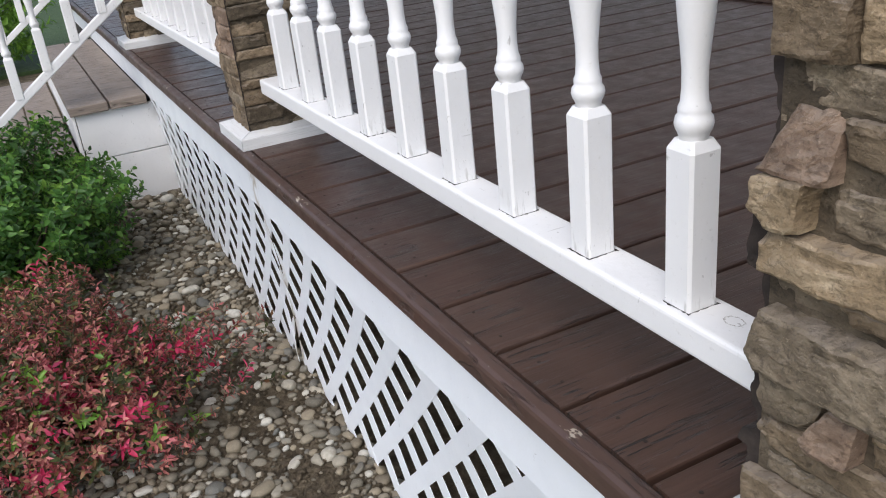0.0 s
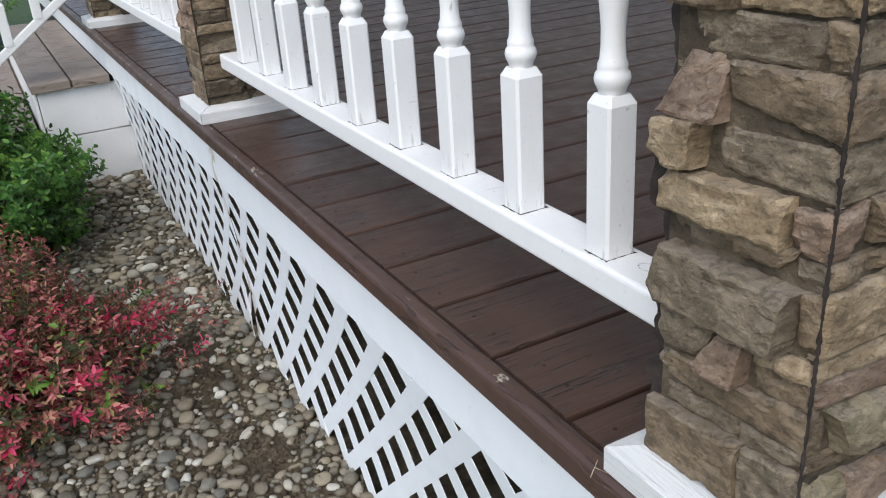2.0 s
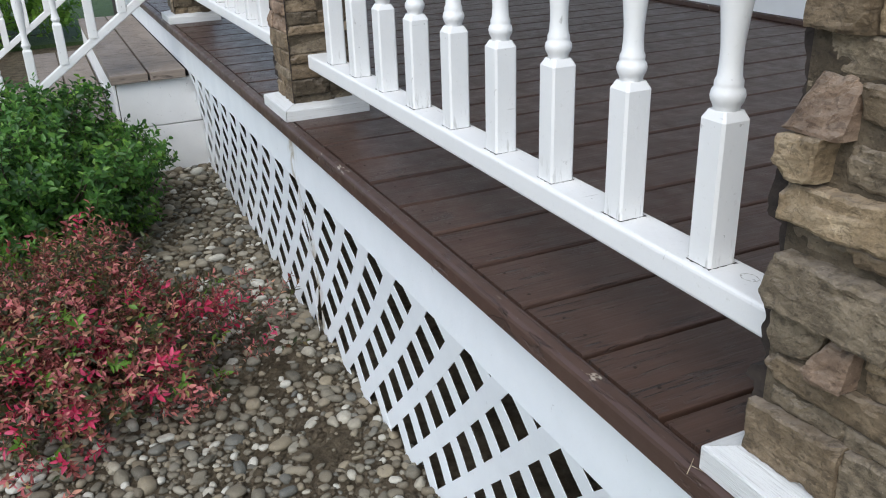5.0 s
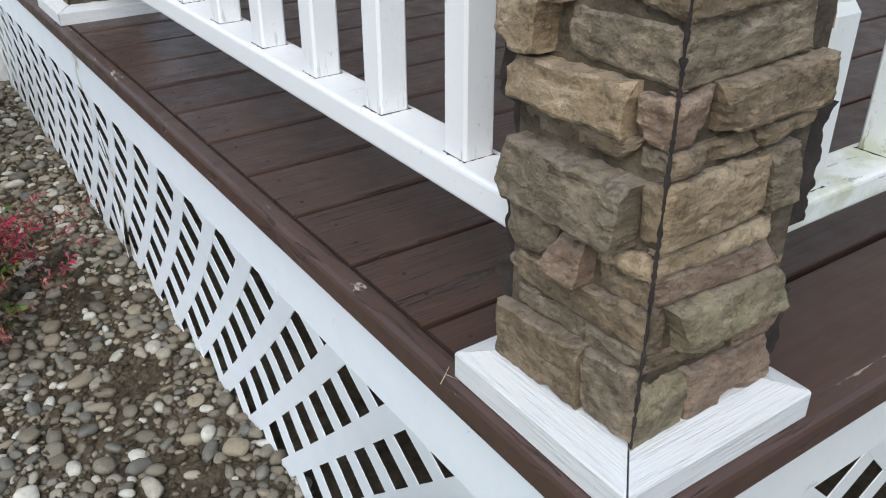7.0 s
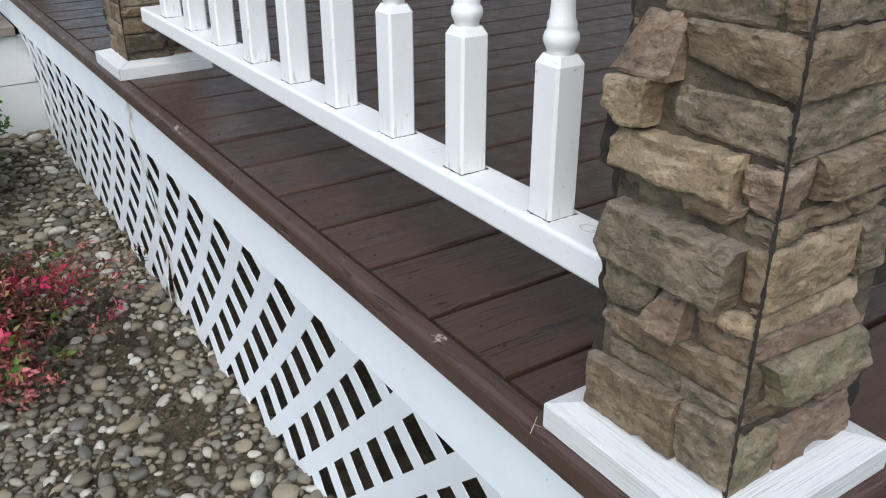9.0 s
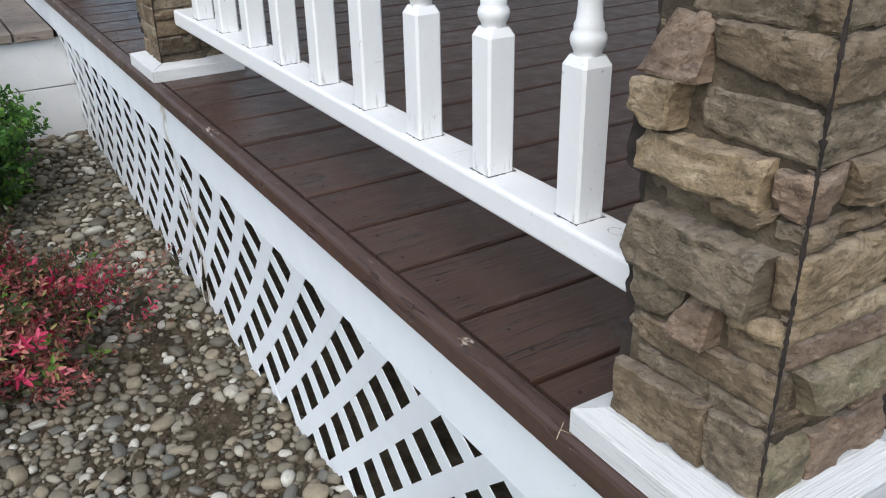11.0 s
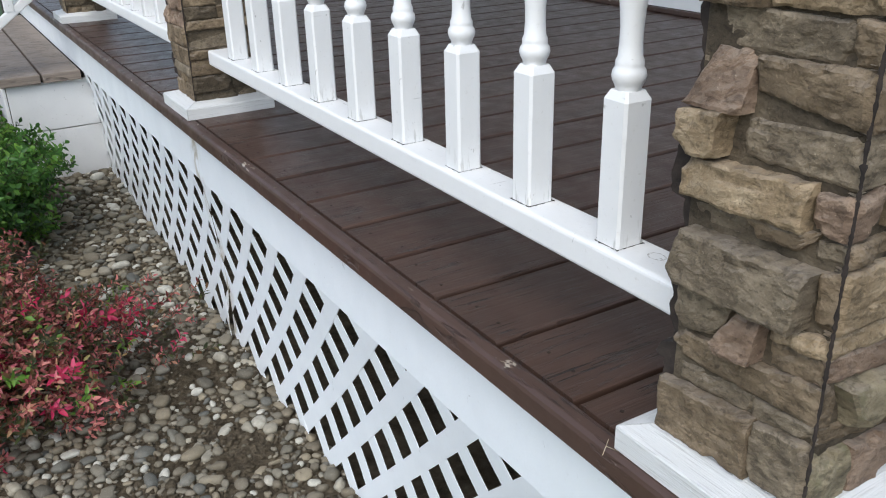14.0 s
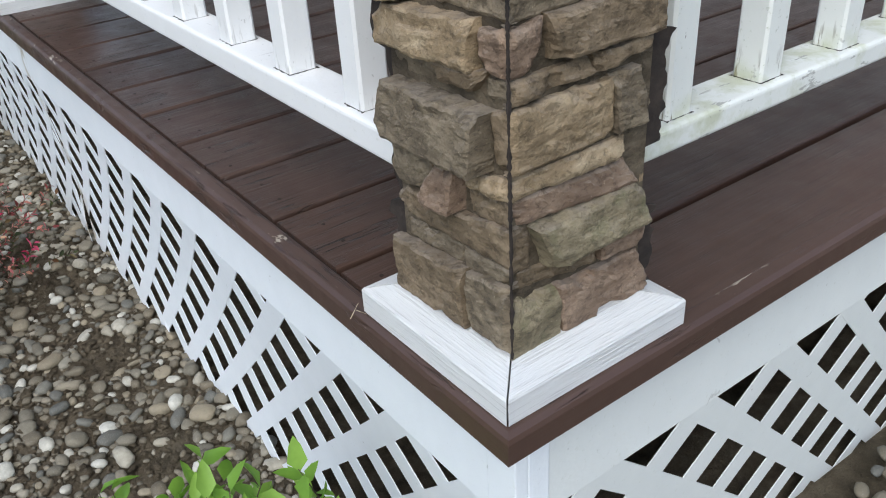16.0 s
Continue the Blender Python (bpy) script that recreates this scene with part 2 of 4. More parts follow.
def pebble_mat(name, stops):
    m = Mat(name, 0.7, spec=0.4)
    pc = m.ramp(m.island(), stops)
    pc = m.mix(m.grey(m.noise(m.pos(), 70, 5, 0.65), 0.35, 0.7, 0, 0.45), pc, (0.13, 0.112, 0.082))
    m.color(m.mix(m.grey(m.noise(m.pos(), 420, 3), 0.55, 0.75, 0, 0.35), pc, (0.36, 0.33, 0.28)))
    m.bump(m.noise(m.pos(), 180, 4), 0.0016)
    return m.m


MAT_PEBBLE = pebble_mat("river_pebbles", [(0.0, (0.085, 0.076, 0.057)), (0.2, (0.215, 0.19, 0.14)), (0.4, (0.135, 0.11, 0.074)), (0.56, (0.30, 0.25, 0.17)),
                                          (0.70, (0.105, 0.108, 0.098)), (0.82, (0.38, 0.34, 0.26)), (0.955, (0.56, 0.54, 0.47))])
MAT_GRIT = pebble_mat("fine_grit", [(0.0, (0.08, 0.067, 0.048)), (0.3, (0.165, 0.138, 0.096)), (0.6, (0.11, 0.097, 0.072)), (0.85, (0.25, 0.21, 0.15)), (1.0, (0.34, 0.30, 0.235))])


def leaf_mat(name, stops, rough=0.45, glow=0.3):
    m = Mat(name, rough, spec=0.4)
    c = m.ramp(m.island(), stops)
    c = m.mix(m.grey(m.noise(m.pos(), 60, 3), 0.3, 0.7, 0, 0.3), c, tuple(0.6 * v for v in stops[0][1]))
    m.color(c)
    tr = m.n.new("ShaderNodeBsdfTranslucent")
    m.l.new(c, tr.inputs["Color"])
    mx = m.n.new("ShaderNodeMixShader")
    mx.inputs[0].default_value = glow
    m.l.new(m.b.outputs[0], mx.inputs[1])
    m.l.new(tr.outputs[0], mx.inputs[2])
    m.l.new(mx.outputs[0], m.n["Material Output"].inputs["Surface"])
    return m.m


MAT_BOX_LEAF = leaf_mat("boxwood_leaf", [(0.0, (0.045, 0.12, 0.026)), (0.5, (0.10, 0.245, 0.048)), (0.85, (0.18, 0.37, 0.07)), (1.0, (0.28, 0.48, 0.10))], glow=0.42)
MAT_BOX_OLD = leaf_mat("old_boxwood_leaf", [(0.0, (0.02, 0.055, 0.014)), (0.6, (0.045, 0.115, 0.026)), (1.0, (0.08, 0.17, 0.04))], 0.35, 0.3)
MAT_RED_LEAF = leaf_mat("red_azalea_leaf", [(0.0, (0.17, 0.04, 0.034)), (0.3, (0.33, 0.08, 0.075)), (0.5, (0.66, 0.25, 0.20)), (0.7, (0.68, 0.17, 0.21)), (0.85, (0.70, 0.35, 0.24)), (1.0, (0.32, 0.30, 0.09))])
MAT_DARK_LEAF = leaf_mat("old_azalea_leaf", [(0.0, (0.035, 0.045, 0.018)), (0.6, (0.10, 0.12, 0.04)), (1.0, (0.22, 0.10, 0.05))])
MAT_LIME_LEAF = leaf_mat("fresh_green_leaf", [(0.0, (0.12, 0.26, 0.035)), (1.0, (0.24, 0.42, 0.07))], glow=0.4)
MAT_YOUNG_LEAF = leaf_mat("young_lime_leaf", [(0.0, (0.20, 0.38, 0.05)), (1.0, (0.36, 0.56, 0.10))], glow=0.45)
MAT_FLOWER = leaf_mat("pink_flower", [(0.0, (0.50, 0.02, 0.07)), (0.6, (0.66, 0.045, 0.13)), (1.0, (0.72, 0.12, 0.22))], 0.5, 0.35)
m = Mat("twig_bark", 0.85)
m.color(m.ramp(m.noise(m.pos(), 120, 3), [(0.3, (0.045, 0.030, 0.020)), (0.7, (0.13, 0.095, 0.065))]))
MAT_TWIG = m.m
m = Mat("dry_straw", 0.8)
m.color(m.ramp(m.noise(m.pos(), 200, 2), [(0.3, (0.35, 0.28, 0.18)), (0.7, (0.55, 0.47, 0.34))]))
MAT_STRAW = m.m
m = Mat("concrete", 0.85)
m.color(m.ramp(m.noise(m.pos(), 12, 6), [(0.3, (0.30, 0.27, 0.23)), (0.7, (0.45, 0.40, 0.34))])).bump(m.noise(m.pos(), 200, 3), 0.001)
MAT_CONCRETE = m.m
m = Mat("lawn", 0.8)
m.color(m.ramp(m.noise(m.pos(), 30, 5), [(0.3, (0.03, 0.06, 0.015)), (0.7, (0.07, 0.12, 0.03))])).bump(m.noise(m.pos(), 120, 4), 0.02)
MAT_LAWN = m.m
# near-black colour that stands for the deep shade under the deck
m = Mat("under_deck_shade", 0.95)
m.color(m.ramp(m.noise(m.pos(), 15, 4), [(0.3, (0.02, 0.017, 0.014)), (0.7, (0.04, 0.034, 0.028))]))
MAT_UNDER_SHADE = m.m
m = Mat("nail_rust", 0.6, 0.3)
m.color(m.ramp(m.noise(m.pos(), 300, 2), [(0.3, (0.012, 0.009, 0.007)), (0.7, (0.05, 0.035, 0.028))]))
MAT_NAIL = m.m

m = Mat("dried_dirt", 0.8)
m.color(m.ramp(m.noise(m.pos(), 300, 3), [(0.35, (0.70, 0.70, 0.68)), (0.6, (0.33, 0.31, 0.27))]))
MAT_STAIN = m.m

# ---- mesh helpers ----


def mesh_of(name, verts, faces, mat, smooth=False):
    me = bpy.data.meshes.new(name)
    me.from_pydata([tuple(v) for v in verts], [], [tuple(fc) for fc in faces])
    me.materials.append(mat)
    if smooth:
        me.polygons.foreach_set("use_smooth", [True] * len(me.polygons))
    me.update()
    return me


def put(name, me, parent=None, label="", at=None):
    ob = new(name, me)
    if parent is not None:
        ob.parent = parent
    if at is not None:
        ob.matrix_local = at
    return tagged(ob, label) if label else ob


def part(name, bm, mat, parent=None, label="", smooth=False, at=None):
    bmesh.ops.recalc_face_normals(bm, faces=bm.faces)
    me = bpy.data.meshes.new(name)
    bm.to_mesh(me)
    bm.free()
    me.materials.append(mat)
    if smooth:
        me.polygons.foreach_set("use_smooth", [True] * len(me.polygons))
    return put(name, me, parent, label, at)


def box_bm(x0, x1, y0, y1, z0, z1, bevel=0.002, seg=2):
    bm = bmesh.new()
    bmesh.ops.create_cube(bm, size=1)
    for v in bm.verts:
        v.co = ((x0 + x1) / 2 + v.co.x * (x1 - x0), (y0 + y1) / 2 + v.co.y * (y1 - y0), (z0 + z1) / 2 + v.co.z * (z1 - z0))
    if bevel:
        bmesh.ops.bevel(bm, geom=list(bm.edges), offset=bevel, segments=seg, affect="EDGES", profile=0.5)
    return bm


def prism_bm(profile, start, end, mitre0=0.0, mitre1=0.0, axis="y"):
    """A profile of (side, up) swept along y or x; a mitre slants an end by so much per metre of side."""
    bm = bmesh.new()
    rings = []
    for s, mt in ((start, mitre0), (end, mitre1)):
        ring = []
        for a, z in profile:
            along = s + mt * a
            ring.append(bm.verts.new((a, along, z) if axis == "y" else (along, a, z)))
        rings.append(ring)
    n = len(profile)
    for i in range(n):
        bm.faces.new((rings[0][i], rings[0][(i + 1) % n], rings[1][(i + 1) % n], rings[1][i]))
    bm.faces.new(rings[0])
    bm.faces.new(rings[1][::-1])
    return bm


def empty(name, at=(0, 0, 0), label="", category="", group="", kind=""):
    ob = new(name)
    ob.location = at
    ob.empty_display_size = 0.05
    return tagged(ob, label, category, group, kind)


D = 0.679            # deck surface
GROUND = -0.012        # bed of soil
WALL_X = 1.96        # house wall
END_Y = 7.0
PIL = 0.142           # side of a pillar's core
PILLARS = [(0.029, 0.029), (0.029, 1.692), (0.029, 3.448)]

# ---- the ground ----


def ground_z(x, y):
    rise = 0.02 * math.exp(-((x - 0.02) / 0.1) ** 2) if 0.2 < y < 3.3 else 0
    rise += 0.07 * min(1.0, max(0.0, (y - 2.2) / 1.2))
    lumps = 0.022 * noise.noise((x * 3, y * 3, 0)) + 0.012 * noise.noise((x * 11, y * 11, 3)) + 0.006 * noise.noise((x * 38, y * 38, 5))
    return GROUND + lumps + rise + (0.10 if (x > 0.3 and y < 0.3) else 0)


gs = 60.0
bm = bmesh.new()
xs = [-gs, -20, -8, -4] + [-2.2 + 0.05 * i for i in range(22)] + [-1.1 + 0.02 * i for i in range(65)] + [0.25 + 0.1 * i for i in range(4)] + [2, 5, 20, gs]
ys = [-gs, -20, -6, -2] + [-0.6 + 0.02 * i for i in range(205)] + [5, 8, 20, gs]
grid = []
for yv in ys:
    row = []
    for xv in xs:
        fade = max(0.0, 1 - max(0, abs(xv + 0.5) - 1.6)) * max(0.0, 1 - max(0, abs(yv - 1.6) - 2.2))
        z = GROUND + max(0, fade) * (ground_z(xv, yv) - GROUND)
        row.append(bm.verts.new((xv, yv, z)))
    grid.append(row)
for j in range(len(ys) - 1):
    for i in range(len(xs) - 1):
        bm.faces.new((grid[j][i], grid[j][i + 1], grid[j + 1][i + 1], grid[j + 1][i]))
ground = part("ground", bm, MAT_SOIL, smooth=True)
tagged(ground, "bare brown soil of a planting bed under gravel", "ground", kind="structure")


lawn = part("lawn", box_bm(-12, 6, 7.6, 30, GROUND - 0.05, GROUND + 0.03, 0), MAT_LAWN)
tagged(lawn, "green lawn beyond the stairs", "lawn", kind="structure")
walkpath = part("pavement", box_bm(-3.2, -0.95, 3.9, 7.55, GROUND - 0.06, GROUND + 0.108, 0.01), MAT_CONCRETE)
tagged(walkpath, "pale concrete walkway at the foot of the stairs", "walkway", kind="structure")

# ---- house wall ----
house = empty("wall_house", (WALL_X, 0, D), "white lap siding of the house wall above the deck", "wall", kind="structure")
part("backing_wall", box_bm(0.02, 0.15, 0, END_Y, -D - 0.1, 2.2, 0), MAT_WHITE_SIDING, house)
part("foundation", box_bm(-0.002, 0.018, 0, END_Y, -D - 0.1, -0.03, 0), MAT_UNDER_SHADE, house, "foundation below the deck, coloured near-black for the shade there")
part("base_strip", box_bm(-0.016, 0.018, 0, END_Y, 0.0, 0.018, 0.003), MAT_NOSING, house, "dark brown strip along the foot of the wall")
lap = prism_bm([(0.0, 0.0), (0.018, 0.0), (0.018, 0.118), (0.012, 0.118)], 0, END_Y)
lap_me = part("siding_board", lap, MAT_WHITE_SIDING, house, at=pose(0, 0, 0.02)).data
for i in range(1, 18):
    put("siding_board", lap_me, house, at=pose(0, 0, 0.02 + 0.115 * i))

porch_roof = part("ceiling", box_bm(-0.2, WALL_X, -0.2, END_Y, 2.93, 3.0, 0), MAT_WHITE_SIDING)
tagged(porch_roof, "plain white ceiling over the porch", "ceiling", kind="structure")

# ---- deck edge ----
nose = [(-0.015, 0.649), (-0.015, 0.671), (-0.0135, 0.6755), (-0.009, 0.679), (0.004, 0.6795), (0.0085, 0.678), (0.0085, 0.649)]
edge = empty("deck_edge", (0, 0, 0), "dark brown painted nosing board round the deck's rim", "trim", kind="structure")
part("nosing_side", prism_bm(nose, 0.0, END_Y, 1.0, 0.0, "y"), MAT_NOSING_SIDE, edge)
part("nosing_front", prism_bm(nose, 0.0, WALL_X, 1.0, 0.0, "x"), MAT_NOSING, edge)


def fillet(start, end, axis, name):
    """Crumbly dark filler in the joint behind the nosing."""
    bm = bmesh.new()
    n = int((end - start) / 0.006)
    rows = []
    for i in range(n + 1):
        s = start + (end - start) * i / n
        w = 0.0030 + 0.0018 * noise.noise((s * 60, 3.1, 0)) + 0.0012 * noise.noise((s * 190, 9.1, 0))
        h = 0.6752 + 0.0016 * noise.noise((s * 120, 1, 5))
        c = 0.0105 + 0.0008 * noise.noise((s * 25, 8, 0))
        row = [bm.verts.new(((c + k * w), s, h - abs(k) * 0.002) if axis == "y" else (s, (c + k * w), h - abs(k) * 0.002)) for k in (-1, 0, 1)]
        rows.append(row)
    for a, b in zip(rows, rows[1:]):
        for k in (0, 1):
            bm.faces.new((a[k], a[k + 1], b[k + 1], b[k]))
    return part(name, bm, MAT_BACKING, edge, "dark crumbling filler in the joint")


fillet(0.02, 4.2, "y", "joint_filler")
fillet(0.2, WALL_X, "x", "joint_filler")

# ---- white skirt: band board, corner post ----
SK = 0.033           # face of the skirt, west
SKR = 0.033         # face of the skirt, south
skirt = empty("skirt_band", (0, 0, 0), "white painted band board under the deck's brown nosing", "trim", kind="structure")
part("band_board", box_bm(SK + 0.0008, SK + 0.016, 0.0745, END_Y, 0.491, 0.652, 0.0003), MAT_WHITE_VINYL, skirt)
part("band_board", box_bm(0.0745, WALL_X, SKR + 0.0002, SKR + 0.016, 0.493, 0.652, 0.0003), MAT_VINYL_ALGAE, skirt)
part("corner_board", box_bm(SK - 0.002, SK + 0.014, SKR - 0.0018, 0.0715, 0.3, 0.652, 0.0015), MAT_WHITE_VINYL, skirt, "white corner board with an open seam")
part("corner_board", box_bm(SK + 0.0145, 0.0738, SKR - 0.002, SKR + 0.014, 0.3, 0.652, 0.0015), MAT_WHITE_VINYL, skirt)
# two unseen boards, added to stop light from getting in under the deck
part("closing_board", box_bm(0.062, 0.080, 3.47, END_Y, -0.1, 0.65, 0), MAT_UNDER_SHADE, skirt, "unseen dark boarding added behind the stairs to keep light out")
part("closing_board", box_bm(0.085, WALL_X, END_Y - 0.03, END_Y - 0.005, -0.1, 0.65, 0), MAT_UNDER_SHADE, skirt, "unseen dark boarding added at the far end to keep light out")
# joists painted in the under-deck shade colour
part("rim_joist", box_bm(0.085, 0.12, 0.085, END_Y, 0.46, 0.65, 0), MAT_UNDER_SHADE, skirt, "rim joist behind the skirt, coloured near-black for the shade there")
part("rim_joist", box_bm(0.122, WALL_X, 0.085, 0.12, 0.46, 0.65, 0), MAT_UNDER_SHADE, skirt, "rim joist behind the skirt, coloured near-black for the shade there")


def clip(poly, inside, cut):
    out = []
    for i, p in enumerate(poly):
        q = poly[(i + 1) % len(poly)]
        a, b = inside(p), inside(q)
        if a >= 0:
            out.append(p)
        if (a >= 0) != (b >= 0):
            k = a / (a - b)
            out.append((p[0] + k * (q[0] - p[0]), p[1] + k * (q[1] - p[1])))
    return out


def lattice(name, label, a0, a1, z0, z1, pu, pv, u0, v0, wide, place, mat=None, slip=0.0):
    """Diagonal lattice in the plane (along, up) = (a, z); place(a, z, depth) gives the point in the world."""
    thing = empty(name, (0, 0, 0), label, "lattice")
    r2 = math.sqrt(2)
    for layer in (0, 1):
        pitch, first = (pv, v0) if layer == 0 else (pu, u0)
        far = [(a + z) / r2 if layer == 0 else (a - z) / r2 for a in (a0, a1) for z in (z0, z1)]
        for k in range(int((min(far) - first) / pitch) - 1, int((max(far) - first) / pitch) + 3):
            # front strips fill v from the hole's edge up; back strips fill u up to the hole's edge
            lo, hi = (first + k * pitch, first + k * pitch + wide) if layer == 0 else (first + k * pitch - wide - 0.005, first + k * pitch)
            knots = [(-9, slip), (0.58, slip), (0.67, 0.9 * slip), (0.78, 0.2 * slip), (0.90, -0.25 * slip), (1.05, -0.45 * slip), (9, -0.45 * slip)] if layer == 1 and slip else [(-9, 0.0), (9, 0.0)]
            polys = []
            for (o0, s0), (o1, s1) in zip(knots, knots[1:]):
                s = [(lo + s0, o0), (hi + s0, o0), (hi + s1, o1), (lo + s1, o1)]
                poly = [((w + o) / r2, (w - o) / r2) if layer == 0 else ((o + w) / r2, (o - w) / r2) for w, o in s]
                for ins in (lambda p: p[0] - a0, lambda p: a1 - p[0], lambda p: p[1] - z0, lambda p: z1 - p[1]):
                    if poly:
                        poly = clip(poly, ins, 0)
                if len(poly) >= 3:
                    polys.append(poly)
            if not polys:
                continue
            d0, d1 = (0.0, 0.0018) if layer == 0 else (0.0004, 0.0020)
            bm = bmesh.new()
            for poly in polys:
                zb = z0
                while zb < z1 - 1e-6:      # in short lengths, so that the sheet can bow
                    zt = min(z1, zb + 0.09)
                    bit = clip(clip(poly, lambda p: p[1] - zb, 0), lambda p: zt - p[1], 0)
                    zb = zt
                    if len(bit) < 3:
                        continue
                    n = len(bit)
                    vs = [bm.verts.new(place(a, z, d0)) for a, z in bit] + [bm.verts.new(place(a, z, d1)) for a, z in bit]
                    bm.faces.new(vs[:n])
                    bm.faces.new(vs[:n - 1:-1])
                    for i in range(n):
                        p, q = bit[i], bit[(i + 1) % n]
                        if abs(p[1] - q[1]) > 1e-6 or abs(p[1] - z0) < 1e-6 or abs(p[1] - z1) < 1e-6:
                            bm.faces.new((vs[i], vs[(i + 1) % n], vs[n + (i + 1) % n], vs[n + i]))
            part("slat", bm, mat or MAT_WHITE_VINYL, thing)
    return thing


def west(a, z, d):
    return (SK + d + 0.0675 * (0.5 - z) + 0.2284 * max(0.0, (0.5 - z) * z), a + 0.023 * math.exp(-(a / 0.2) ** 2), z)      # bowed inwards, squeezed at its end


def west_far(a, z, d):
    return (west(a, z, d)[0] + 0.004 - 0.03 * math.exp(-((a - 1.80) / 0.06) ** 2) * (0.6 - z) * (0.6 + 0.4 * math.sin(z * 22)), a, z)


lattice("lattice_panel", "white vinyl diagonal lattice closing the space under the deck", 0.0525, 1.797, -0.12, 0.4915, 0.1047, 0.1063, 0.2120, 0.8101, 0.038, west, slip=0.024)
lattice("lattice_panel", "white vinyl diagonal lattice running to the stairs, dirty at its joint", 1.799, 3.442, -0.12, 0.4915, 0.1047, 0.1063, 0.2120, 0.8201, 0.040, west_far)
lattice("lattice_panel", "white vinyl diagonal lattice facing the front, greenish near the soil", 0.0905, WALL_X - 0.01, -0.12, 0.4935, 0.1072, 0.1031, -0.1069, 0.5511, 0.037, lambda a, z, d: (a - 0.018 * math.exp(-(a / 0.3) ** 2), SKR + d + 0.0966 * (0.5 - z), z), MAT_VINYL_ALGAE)
# ---- railings ----


def baluster_bm(h=0.79):
    """A turned baluster: square blocks at both ends, a bead and a vase between them."""
    half = 0.0175
    bm = bmesh.new()

    def block(z0, z1, tip0, tip1):
        levels = []
        for z, sc in ((z0, 1.0 if not tip0 else 0.72), (z0 + (0.009 if tip0 else 0.0005), 1.0), (z1 - (0.009 if tip1 else 0.0005), 1.0), (z1, 1.0 if not tip1 else 0.72)):
            c = half * sc
            k = 0.003 * sc
            ring = [(c - k, -c), (c, -c + k), (c, c - k), (c - k, c), (-c + k, c), (-c, c - k), (-c, -c + k), (-c + k, -c)]
            levels.append([bm.verts.new((x, y, z)) for x, y in ring])
        for a, b in zip(levels, levels[1:]):
            for i in range(8):
                bm.faces.new((a[i], a[(i + 1) % 8], b[(i + 1) % 8], b[i]))
        bm.faces.new(levels[0][::-1])
        bm.faces.new(levels[-1])

    block(0, 0.161, False, True)
    block(h - 0.161, h, True, False)
    prof = [(0.150, 0.0125), (0.158, 0.0136), (0.161, 0.0148), (0.164, 0.0165), (0.169, 0.0178), (0.174, 0.0168), (0.177, 0.0144), (0.180, 0.0146), (0.183, 0.0145), (0.187, 0.0126),
            (0.200, 0.0116), (0.216, 0.0117), (0.236, 0.0135), (0.258, 0.0160), (0.285, 0.0183), (0.312, 0.0194), (0.34, 0.0194), (0.38, 0.0178), (0.44, 0.0150), (0.51, 0.0128),
            (0.58, 0.0118), (0.605, 0.0150), (0.615, 0.0190), (0.625, 0.0150), (0.640, 0.0122)]
    prof = [(z + 0.006 if z < 0.5 else z - 0.006, r * 0.97) for z, r in prof]
    seg = 20
    rings = [[bm.verts.new((r * math.cos(2 * math.pi * i / seg), r * math.sin(2 * math.pi * i / seg), z)) for i in range(seg)] for z, r in prof]
    for a, b in zip(rings, rings[1:]):
        for i in range(seg):
            f = bm.faces.new((a[i], a[(i + 1) % seg], b[(i + 1) % seg], b[i]))
            f.smooth = True
    return bm


RAIL_TOP = 0.832
bal = baluster_bm()
bmesh.ops.recalc_face_normals(bal, faces=bal.faces)
BAL_ME = bpy.data.meshes.new("baluster")
bal.to_mesh(BAL_ME)
bal.free()
BAL_ME.materials.append(MAT_WHITE_RAIL)
BAL_OLD = BAL_ME.copy()
BAL_OLD.materials[0] = MAT_WHITE_OLD


def grime_foot(size, seed):
    """Thin dark dirt line round a baluster's foot."""
    rnd = random.Random(seed)
    bm = bmesh.new()
    n = 40
    rings = []
    for k in (0, 1):
        ring = []
        for i in range(n):
            t = 4 * i / n
            s, q = int(t), t - int(t)
            c = [(-1, -1), (1, -1), (1, 1), (-1, 1), (-1, -1)]
            x = c[s][0] + (c[s + 1][0] - c[s][0]) * q
            y = c[s][1] + (c[s + 1][1] - c[s][1]) * q
            g = size * 0.99 if k == 0 else size + max(0.0002, rnd.gauss(0.0011, 0.0010))
            ring.append(bm.verts.new((x * g, y * g, 0.0006 if k == 0 else 0.0003)))
        rings.append(ring)
    for i in range(n):
        bm.faces.new((rings[0][i], rings[0][(i + 1) % n], rings[1][(i + 1) % n], rings[1][i]))
    return bm


